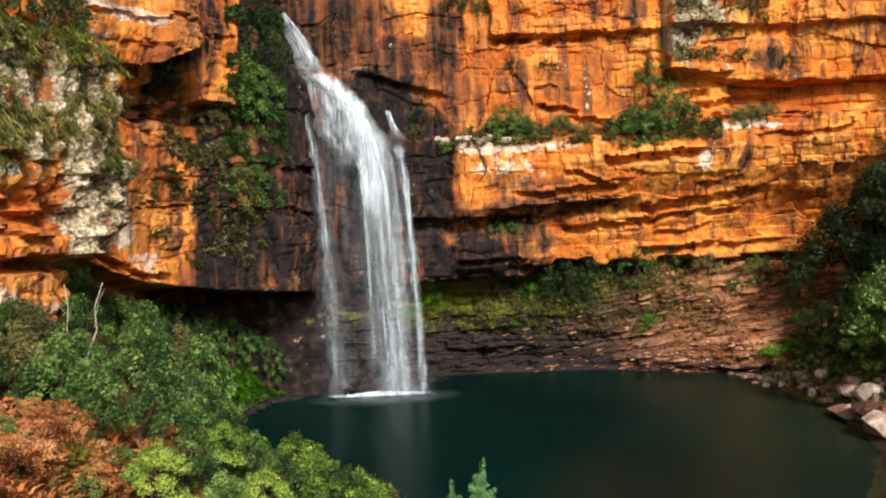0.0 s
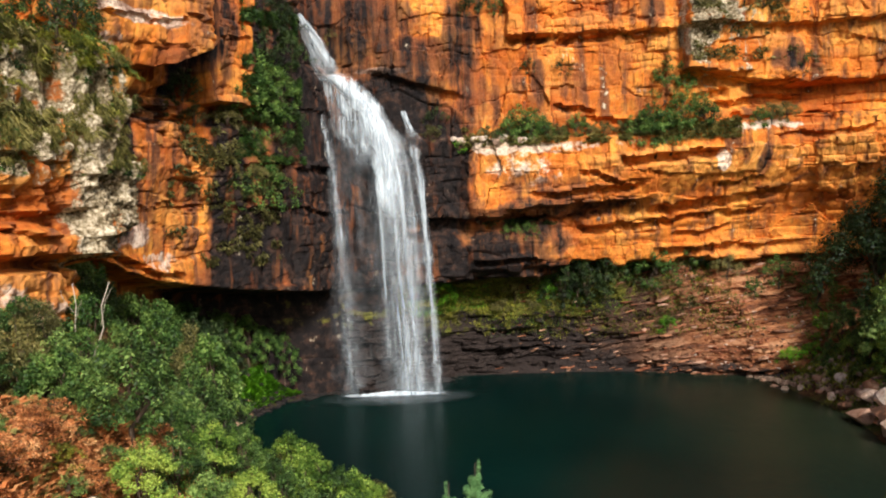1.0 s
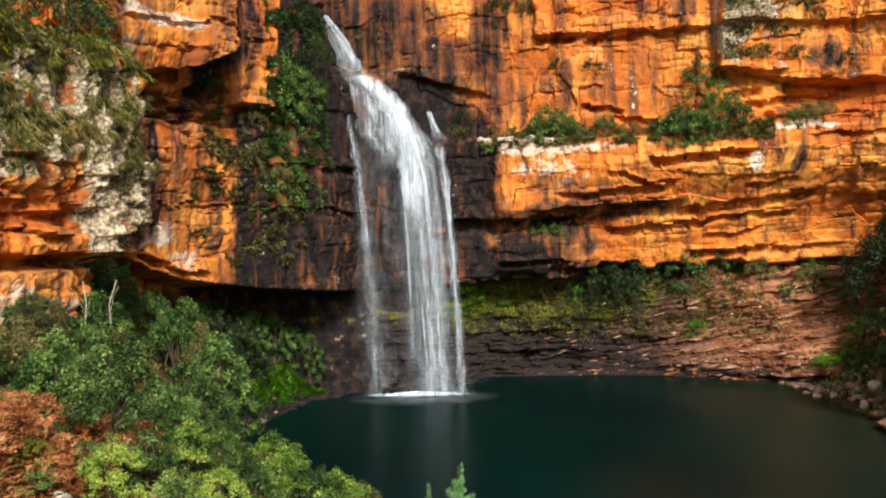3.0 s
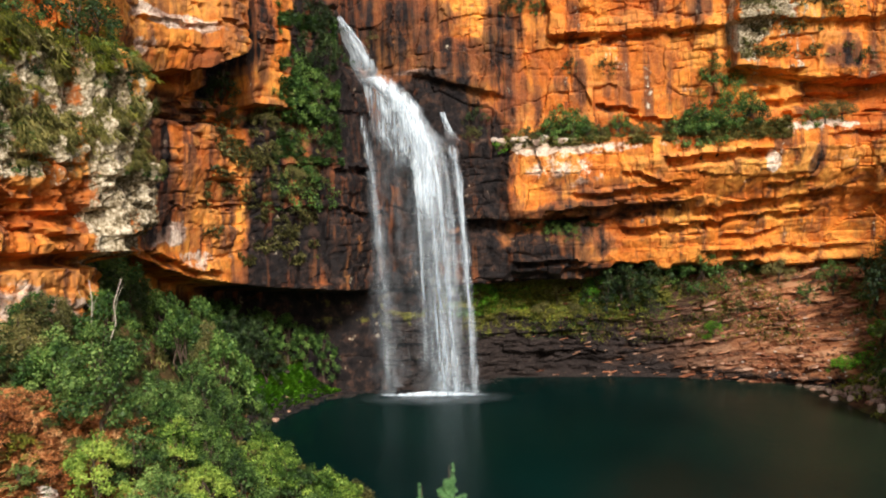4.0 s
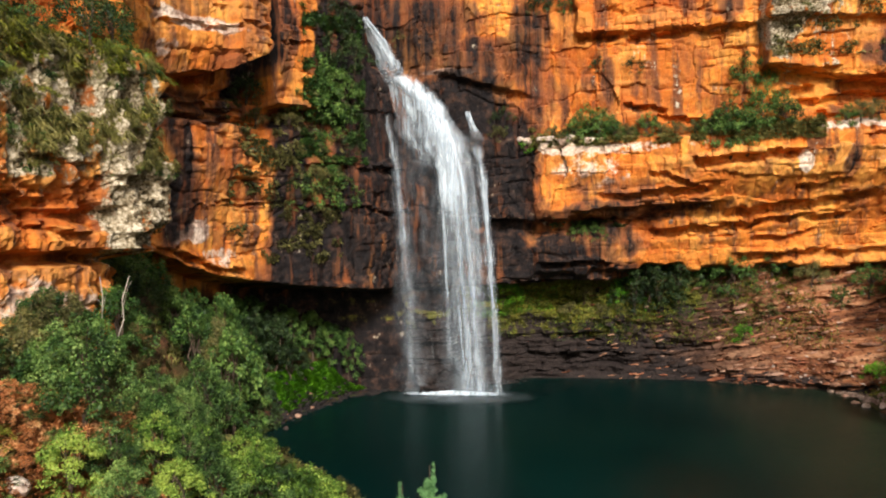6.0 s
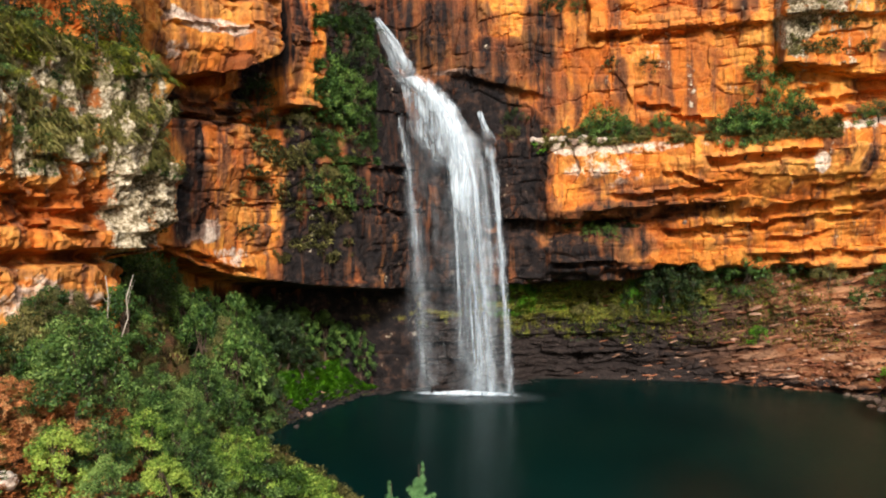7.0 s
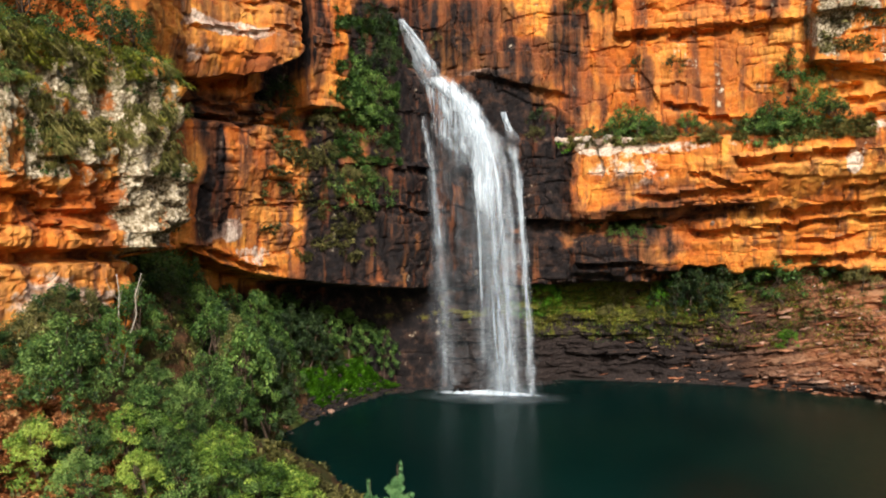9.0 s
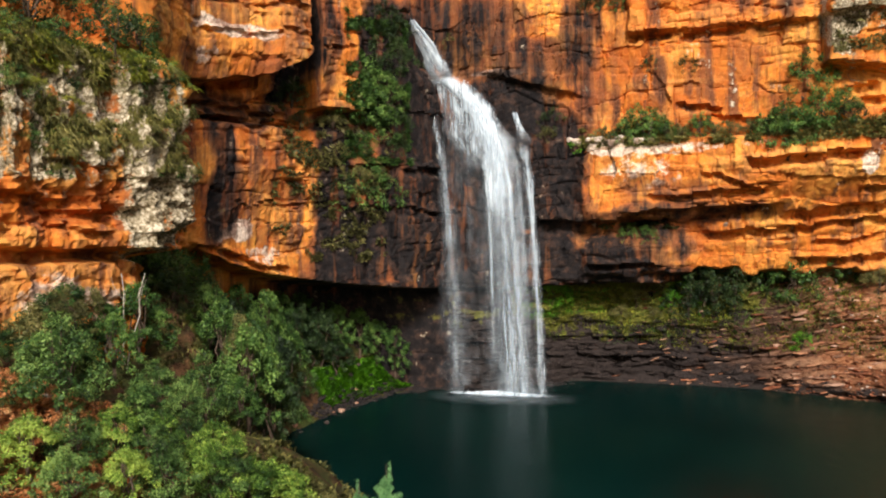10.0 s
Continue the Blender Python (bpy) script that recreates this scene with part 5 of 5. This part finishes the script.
def make_sprig():
    """A young feathery tree whose top stands before the water."""
    rng = np.random.default_rng(77)
    root = new("tree")
    tagged(root, "young blue-green feathery tree by the near bank", "tree")
    vs, fs = limb(bent(rng, (0, 0, -0.4), (0.05, 0, 4.3), 6, 0.03), 0.06, 0.012)
    part("trunk", poly_mesh("trunk", vs, fs, M_BARK, True), root)
    blobs = [(0.02 * k, 0, 2.6 + 0.17 * k, 0.15 - 0.008 * k, 1.8) for k in range(11)]
    for i in range(30):
        h, a = 0.7 + 2.9 * i / 29, 2.4 * i
        reach = 1.15 * (1 - (h - 0.7) / 3.5) ** 0.85 * rng.uniform(0.7, 1.1)
        for k in (0.3, 0.55, 0.8, 1.0):
            blobs.append((reach * k * math.cos(a), reach * k * math.sin(a), h + 0.6 * reach * k, 0.20 - 0.10 * k, 1.3))
    part("crown", quads("crown", leaf_cloud(rng, blobs, 9500, 0.10, 3.2, -0.2, 0.2), M_TIP), root)
    return root


_sprig = make_sprig()
_sprig.location = (1.9, 28.5, rest(1.9, 28.5, 0.05))
plant(_sprig, 1.0, 28.2, rest(1.0, 28.2, 0.6), 0.95, 140)
# scrub along the shaded shore
for i in range(24):
    x, y = float(np.interp(i, [0, 8, 16, 23], [-20.6, -21.6, -16.5, -11])) + rng.uniform(-1.4, 0.4), float(np.interp(i, [0, 8, 16, 23], [71, 64.5, 56.5, 51.5])) + rng.uniform(-1, 1)
    if ground_z(x, y) > 0.2:
        plant(SHRUBS[(1, 0, 1, 2)[i % 4]], x, y, rest(x, y, 0.2), rng.uniform(0.4, 0.75), rng.uniform(0, 360), "scrub along the shaded shore")
# low green bushes between the bracken
for i in range(26):
    x, y = rng.uniform(-13, -5.6), rng.uniform(17, 26)
    plant(SHRUBS[4 + (i % 3 == 0)], x, y, rest(x, y, 0.15), rng.uniform(0.16, 0.36), rng.uniform(0, 360), "low bushes in the bracken")
# fluffy clumps of bracken
for i in range(80):
    x, y = rng.uniform(-13.5, -5.8), rng.uniform(17.5, 27)
    if fbm(np.array([x / 1.9]), np.array([y / 1.9]), 203, 2)[0] > -0.08:
        plant(FERN, x, y, rest(x, y, 0.1), rng.uniform(0.35, 0.75), rng.uniform(0, 360), "clumps of bracken")
# bleached leaning stems
for x, y, h, lean, turn in [(-16.6, 38.2, 5.6, 14, 90), (-17.6, 39.4, 5.2, 2, 20)]:
    vs, fs = limb(bent(rng, (0, 0, -0.4), (0, 0, h), 6, 0.04), 0.05, 0.02)
    root = new("dead_stem")
    tagged(root, "bleached bare leaning tree stem", "dead tree")
    root.matrix_world = pose(x, y, rest(x, y), lean, 0, turn)
    part("stem", poly_mesh("stem", vs, fs, M_PALEBARK, True), root)
    for k in range(2):
        vs, fs = limb(bent(rng, (0, 0, h * (0.6 + 0.12 * k)), (rng.uniform(-0.7, 0.7), rng.uniform(-0.7, 0.7), h * (0.85 + 0.1 * k)), 4), 0.018, 0.006, 5)
        part("twig", poly_mesh("twig", vs, fs, M_PALEBARK, True), root)
# ---- loose rocks ----
def chiselled(seed, size=(1, 1, 1), cuts=9, sub=2):
    """A rough angular stone: a ball cut by random planes."""
    rng = np.random.default_rng(seed)
    bm = bmesh.new()
    bmesh.ops.create_icosphere(bm, subdivisions=sub, radius=1.0)
    planes = [(Vector(rng.normal(size=3)).normalized(), rng.uniform(0.45, 0.85)) for _ in range(cuts)]
    for v in bm.verts:
        for n, d in planes:
            over = v.co.dot(n) - d
            if over > 0:
                v.co -= n * over
        v.co += Vector(rng.normal(scale=0.025, size=3))
        v.co = Vector((v.co.x * size[0], v.co.y * size[1], v.co.z * size[2]))
    out = ([tuple(v.co) for v in bm.verts], [tuple(v.index for v in f.verts) for f in bm.faces])
    bm.free()
    return out


def stone_mesh(seed, size, mat, name="stone", sub=2):
    vs, fs = chiselled(seed, size, sub=sub)
    return poly_mesh(name, vs, fs, mat)


BOULDERS = [stone_mesh(200 + i, (1.0, 0.85, 0.62), M_STONE, "boulder") for i in range(5)]
PALES = [stone_mesh(210 + i, (1.0, 0.8, 0.6), M_PALE, "boulder") for i in range(4)]


def boulder(mesh, x, y, z, size, turn, label, group):
    ob = new("boulder", mesh)
    ob.matrix_world = pose(x, y, z, rng.uniform(-10, 10), rng.uniform(-10, 10), turn) @ Matrix.Diagonal((size, size, size, 1))
    tagged(ob, label, "rock", group)
    return ob


# boulders along the sunny shore: x, y, size, pale or not
for x, y, sz, pale in [(36.3, 61.6, 2.2, 1), (37.2, 64.6, 2.3, 0), (36.6, 67.8, 2.1, 0), (38.4, 67.0, 1.7, 1), (38.0, 69.8, 1.3, 1), (36.9, 71.6, 0.9, 0), (37.9, 72.6, 1.1, 0), (37.0, 74.6, 0.7, 1), (36.8, 76.8, 0.6, 0), (37.6, 78.4, 0.8, 0),
                       (36.2, 79.6, 0.6, 1), (35.1, 80.8, 0.75, 1), (34.7, 82.4, 0.6, 0), (35.6, 83.6, 0.6, 1), (34.6, 85.2, 0.5, 0), (33.9, 87.0, 0.5, 1), (38.4, 75.8, 0.9, 1), (38.8, 70.4, 1.1, 0), (38.2, 66.2, 1.2, 1), (37.6, 63.2, 1.3, 0)]:
    boulder((PALES if pale else BOULDERS)[int(x * 7) % 4], x, y, max(rest(x, y), -0.2) + sz * 0.12, sz, rng.uniform(0, 360),
            "pale pinkish boulder at the water's edge" if pale else "weathered brown boulder at the water's edge", "boulders along the shore")
# bleached rocks on the shrub ledge
for i in range(16):
    s = 125.2 + i * 0.55 + rng.uniform(-0.2, 0.2)
    x, y, z = foothold(s, 27.7, 1.2)
    boulder(PALES[i % 4], x, y, z + 0.05, rng.uniform(0.35, 0.85), rng.uniform(0, 360), "bleached white rock on the cliff ledge", "white rocks on the ledge")
x, y, z = on_wall(141.4, 17.7, -0.1)
boulder(PALES[1], x, y, z + 0.15, 0.55, 20, "bleached block lodged in a bed of the orange cliff", "white rocks on the ledge")
# rocks in the brush
for x, y, sz in [(-6.2, 21.7, 0.45), (-8.1, 19.6, 0.55), (-10.0, 24.6, 0.4)]:
    boulder(PALES[0], x, y, rest(x, y) + 0.1, sz, rng.uniform(0, 360), "pinkish rock among the bracken", "rocks in the bracken")

# slabs that jut from the beds of the sunny wall
SLABS = [stone_mesh(300 + i, (0.62, 0.62, 0.62), M_ORANGE, "slab", 2) for i in range(9)]


def face_turn(s):
    return math.degrees(math.atan2(np.interp(s, PS, NX), -np.interp(s, PS, NY)))


wall_right = bpy.data.objects["cliff_right"]
for s0, s1, z0, z1, deep, back in SLOTS_UPPER + SLOTS_BULGE:
    s = s0 + 0.8
    while s < s1 - 0.5:
        w = rng.uniform(0.9, 2.8)
        if rng.random() < 0.3 and s > 136:
            t = (s - s0) / (s1 - s0)
            z = z0 + (z1 - z0) * t + 0.35 * float(fbm(np.array([s / 2.2]), np.array([0.0]), int(s0))[0]) + rng.uniform(0.0, 0.25)
            h = rng.uniform(0.4, 1.0)
            x, y, _ = on_wall(s, z + h, -0.72 + rng.uniform(-0.25, 0.2))
            part("slab", SLABS[int(rng.integers(9))], wall_right, m=pose(x, y, z + h * 0.5, rng.uniform(-3, 3), rng.uniform(-3, 3), face_turn(s) + rng.uniform(-8, 8)) @ Matrix.Diagonal((w, rng.uniform(1.2, 1.9), h, 1)))
        s += w * rng.uniform(0.8, 1.4)

# broken stones lying on the stepped bedrock
STONES = [stone_mesh(320 + i, (1.0, 0.7, 0.38), m, "stone", 1) for i, m in enumerate((M_STONE, M_STONE, M_RED, M_RED, M_STONE))]
slope = bpy.data.objects["bedrock_slope"]
for i in range(290):
    s = 128 + 42 * rng.random() ** 0.75
    v = rng.random() ** 1.3 * 0.95
    x, y, z = on_slope(s, v)
    sz = rng.uniform(0.16, 0.45) * (1.0 + 1.5 * rng.random() ** 3 * (s > 144))
    part("stone", STONES[int(rng.integers(5))], slope, m=pose(x, y, z + 0.05, rng.uniform(-14, 14), -9 + rng.uniform(-8, 8), face_turn(s) + rng.uniform(-20, 20)) @ Matrix.Diagonal((sz * 1.9, sz * 1.1, sz * 0.7, 1)))


# small rubble and grass tufts over the bedrock
def rubble(count, seed, mat, low=127, high=171, up=1.2, big=0.24):
    r = np.random.default_rng(seed)
    vs, fs = chiselled(400, (1.0, 0.75, 0.5), 8, 1)
    vs, fs = np.array(vs), np.array(fs)
    s, v = low + (high - low) * r.random(count) ** 0.8, r.random(count) ** up * 0.97
    d, z = slope_shape(s, v)
    c = np.stack([np.interp(s, PS, PX) + np.interp(s, PS, NX) * d, np.interp(s, PS, PY) + np.interp(s, PS, NY) * d, z], -1)
    keep = fbm(s / 3.5, z / 2.5, 71, 3) > -0.05
    c = c[keep]
    a = r.uniform(0, 6.28, len(c))
    k = r.uniform(0.08, big, (len(c), 1, 1))
    R = np.stack([np.stack([np.cos(a), -np.sin(a), 0 * a], -1), np.stack([np.sin(a), np.cos(a), 0 * a], -1), np.stack([0 * a, 0 * a, 0 * a + 1], -1)], 1)
    V = np.einsum("nij,vj->nvi", R, vs) * k + c[:, None]
    F = (fs[None] + (np.arange(len(c)) * len(vs))[:, None, None]).reshape(-1, 3)
    return poly_mesh("rubble", V.reshape(-1, 3).tolist(), F.tolist(), mat)


tagged(new("red_rubble", rubble(1500, 6, M_RED, 148, 171, 2.2, 0.42)), "broken red-brown slabs heaped above the sunny shore", "rubble", kind="stuff")
tagged(new("pale_rubble", rubble(260, 7, M_PALE, 150, 171, 2.4, 0.40)), "pale pink splinters among the rubble", "rubble", kind="stuff")
tagged(new("rubble", rubble(700, 5, M_STONE, 146, 171, 2.0, 0.34)), "broken pinkish stones strewn over the bedrock", "rubble", kind="stuff")


def slope_tufts(name, count, seed, mat, s0, s1, v0, v1, length, label):
    r = np.random.default_rng(seed)
    s, v = r.uniform(s0, s1, count), r.uniform(v0, v1, count)
    keep = fbm(s / 2.2, v * 5, seed, 3) > 0.0
    s, v = s[keep], v[keep]
    d, z = slope_shape(s, v)
    n = len(s)
    c = np.stack([np.interp(s, PS, PX) + np.interp(s, PS, NX) * d, np.interp(s, PS, PY) + np.interp(s, PS, NY) * d, z - 0.05], -1)
    a = r.uniform(0, 6.28, n)
    L = length * r.uniform(0.5, 1.4, n)
    out = np.stack([np.cos(a) * 0.7, np.sin(a) * 0.7, np.full(n, 0.9)], -1) * L[:, None]
    side = np.stack([-np.sin(a), np.cos(a), 0 * a], -1) * 0.11 * L[:, None]
    mid = c + out * 0.55
    V = np.stack([c, mid + side, c + out * np.array((1.2, 1.2, 0.8)), mid - side], 1).reshape(-1, 3)
    tagged(new(name, quads(name, V, mat)), label, "grass", kind="stuff")


slope_tufts("slope_grass", 15000, 21, M_DRYLIME, 124, 158, 0.30, 0.98, 0.45, "yellow-green moss and grass on the bedrock steps")
slope_tufts("slope_moss", 9000, 24, M_LIME, 121, 146, 0.42, 0.98, 0.34, "fresh yellow-green tufts on the wet bedrock")
slope_tufts("slope_herbs", 9000, 22, M_MID, 128, 170, 0.35, 1.0, 0.50, "green herbs along the foot of the cliff")
slope_tufts("wet_moss", 5000, 23, M_GRASS, 119, 128, 0.66, 0.92, 0.40, "bright green moss beside the falls")


def shore_grass():
    r = np.random.default_rng(31)
    n = 90000
    x, y = r.uniform(-24.5, -14.8, n), r.uniform(65, 87, n)
    z = ground_z(x, y)
    keep = (z > 0.3) & (z < 3.8) & (y > 73.5) & (fbm(x / 1.5, y / 1.5, 33, 3) > -0.25)
    x, y, z = x[keep], y[keep], z[keep]
    n = len(x)
    a, L = r.uniform(0, 6.28, n), 0.42 * r.uniform(0.5, 1.4, n)
    c = np.stack([x, y, z - 0.05], -1)
    out = np.stack([np.cos(a) * 0.7, np.sin(a) * 0.7, np.full(n, 0.9)], -1) * L[:, None]
    side = np.stack([-np.sin(a), np.cos(a), 0 * a], -1) * 0.2 * L[:, None]
    mid = c + out * 0.55
    V = np.stack([c, mid + side, c + out * np.array((1.2, 1.2, 0.8)), mid - side], 1).reshape(-1, 3)
    tagged(new("shore_grass", quads("shore_grass", V, M_GRASS)), "bright green grass on the shaded shore", "grass", kind="stuff")


shore_grass()
SHADY = [stone_mesh(230 + i, (1.0, 0.85, 0.55), M_STONE if i == 2 else M_DARK, "boulder") for i in range(3)]
for i in range(26):
    x, y = rng.uniform(-22.0, -18.8), rng.uniform(66, 84)
    boulder(SHADY[i % 3], x, y, max(rest(x, y), -0.1) + 0.05, rng.uniform(0.25, 0.6), rng.uniform(0, 360), "brown stone on the shaded shore", "stones on the shaded shore")


def wet_stones():
    """Dark broken stones at the water's edge below the shaded wall."""
    r = np.random.default_rng(83)
    vs, fs = (np.array(a) for a in chiselled(415, (1.0, 0.8, 0.55), 8, 1))
    n = 1500
    t = r.random(n)
    x = np.interp(t, [0, 0.15, 0.35, 0.5, 0.65, 1], [-20.5, -20.0, -18.5, -16.8, -13.2, 2.0]) + r.normal(scale=0.4, size=n)
    y = np.interp(t, [0, 0.15, 0.35, 0.5, 0.65, 1], [71.5, 75.5, 79.0, 83.2, 85.6, 91.0]) + r.normal(scale=0.5, size=n)
    z = np.maximum(ground_z(x, y), -0.1)
    k = (0.12 + r.exponential(0.12, (n, 1, 1))).clip(0, 0.6)
    a = r.uniform(0, 6.28, n)
    R = np.stack([np.stack([np.cos(a), -np.sin(a), 0 * a], -1), np.stack([np.sin(a), np.cos(a), 0 * a], -1), np.stack([0 * a, 0 * a, 0 * a + 1], -1)], 1)
    V = np.einsum("nij,vj->nvi", R, vs) * k + np.stack([x, y, z + 0.04], -1)[:, None]
    F = (fs[None] + (np.arange(n) * len(vs))[:, None, None]).reshape(-1, 3)
    tagged(new("wet_stones", poly_mesh("wet_stones", V.reshape(-1, 3).tolist(), F.tolist(), M_DARK)), "dark wet broken stones at the foot of the shaded wall", "rubble", kind="stuff")


wet_stones()
# ---- grass and small growth hanging on the walls ----
def wall_tufts(name, label, seed, mat, s0, s1, z0, z1, count, length, cover=0.0, hang=0.5, wide=0.20):
    r = np.random.default_rng(seed)
    s, z = r.uniform(s0, s1, count), r.uniform(z0, z1, count)
    patch = fbm(s / 1.8, z / 1.3, seed, 3)
    up = wall_depth(s, z + 0.35)
    d = wall_depth(s, z)
    keep = (patch > cover) & (d - up > -0.10)
    s, z, d = s[keep], z[keep], d[keep]
    n = len(s)
    nx, ny = np.interp(s, PS, NX), np.interp(s, PS, NY)
    c = np.stack([np.interp(s, PS, PX) + nx * (d - 0.03), np.interp(s, PS, PY) + ny * (d - 0.03), z], -1)
    L = length * r.uniform(0.5, 1.5, n)[:, None]
    out = np.stack([nx, ny, np.zeros(n)], -1) * r.uniform(0.3, 0.9, n)[:, None]
    along = np.stack([-ny, nx, np.zeros(n)], -1) * r.normal(scale=0.5, size=n)[:, None]
    rise = np.array((0, 0, 1.0)) * r.uniform(0.2, 0.9, n)[:, None]
    mid = c + (out * 0.6 + along * 0.5 + rise * 0.7) * L
    tip = c + (out * 1.1 + along + rise * (1 - hang) - np.array((0, 0, 0.5 * hang))) * L
    side = np.cross(tip - c, r.normal(size=(n, 3)))
    side /= np.linalg.norm(side, axis=1, keepdims=True) + 1e-9
    side *= wide * L
    V = np.stack([c, mid + side, tip, mid - side], 1).reshape(-1, 3)
    tagged(new(name, quads(name, V, mat)), label, "grass", kind="stuff")


wall_tufts("cliff_grass", "dry olive grass hanging on the grey buttress", 51, M_DRY, 50, 63, 22.5, 30.5, 36000, 0.45, 0.08, 0.7, 0.07)
wall_tufts("cliff_herbs", "green herbs in the cracks of the grey buttress", 52, M_LEAF, 50, 63.5, 22.0, 31, 22000, 0.28, 0.14, 0.5, 0.11)
wall_tufts("rim_grass", "fresh yellow-green grass along the buttress rim", 53, M_DRYLIME, 50, 64, 27.6, 30.8, 14000, 0.46, 0.10, 0.6, 0.06)
wall_tufts("gully_growth", "dense dark ferns in the gully beside the falls", 54, M_MID, 96, 104.5, 24.5, 39, 36000, 0.40, 0.04, 0.4, 0.11)
wall_tufts("gully_grass", "olive grass on the wall of the gully", 55, M_OLIVE, 88.5, 101, 15, 31, 14000, 0.45, 0.08, 0.5)
wall_tufts("ledge_grass", "dry grass along the shrub ledge", 56, M_DRY, 126, 156, 26.2, 28.6, 14000, 0.42, 0.0, 0.4)
wall_tufts("upper_growth", "olive scrub on the weathered upper cliff", 57, M_OLIVE, 151, 163, 34.6, 43, 7000, 0.40, 0.08, 0.5)
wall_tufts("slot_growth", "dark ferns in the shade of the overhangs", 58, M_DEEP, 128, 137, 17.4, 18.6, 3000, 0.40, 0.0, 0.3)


def bank_rubble():
    r = np.random.default_rng(61)
    vs, fs = (np.array(a) for a in chiselled(410, (1.0, 0.8, 0.6), 8, 1))
    n = 900
    t = r.random(n)
    x = np.interp(t, [0, 0.35, 0.7, 1], [36.0, 38.0, 37.2, 34.6]) + r.exponential(1.7, n) - 0.3
    y = np.interp(t, [0, 0.35, 0.7, 1], [60.5, 69.5, 78.5, 87.5]) + r.normal(scale=0.6, size=n)
    z = np.maximum(ground_z(x, y), -0.15)
    k = 0.10 + r.exponential(0.14, (n, 1, 1))
    a = r.uniform(0, 6.28, n)
    R = np.stack([np.stack([np.cos(a), -np.sin(a), 0 * a], -1), np.stack([np.sin(a), np.cos(a), 0 * a], -1), np.stack([0 * a, 0 * a, 0 * a + 1], -1)], 1)
    V = np.einsum("nij,vj->nvi", R, vs) * k.clip(0, 0.55) + np.stack([x, y, z + 0.05], -1)[:, None]
    F = (fs[None] + (np.arange(n) * len(vs))[:, None, None]).reshape(-1, 3)
    tagged(new("shore_rubble", poly_mesh("shore_rubble", V.reshape(-1, 3).tolist(), F.tolist(), M_PALE)), "pinkish rubble along the sunny shore", "rubble", kind="stuff")


bank_rubble()
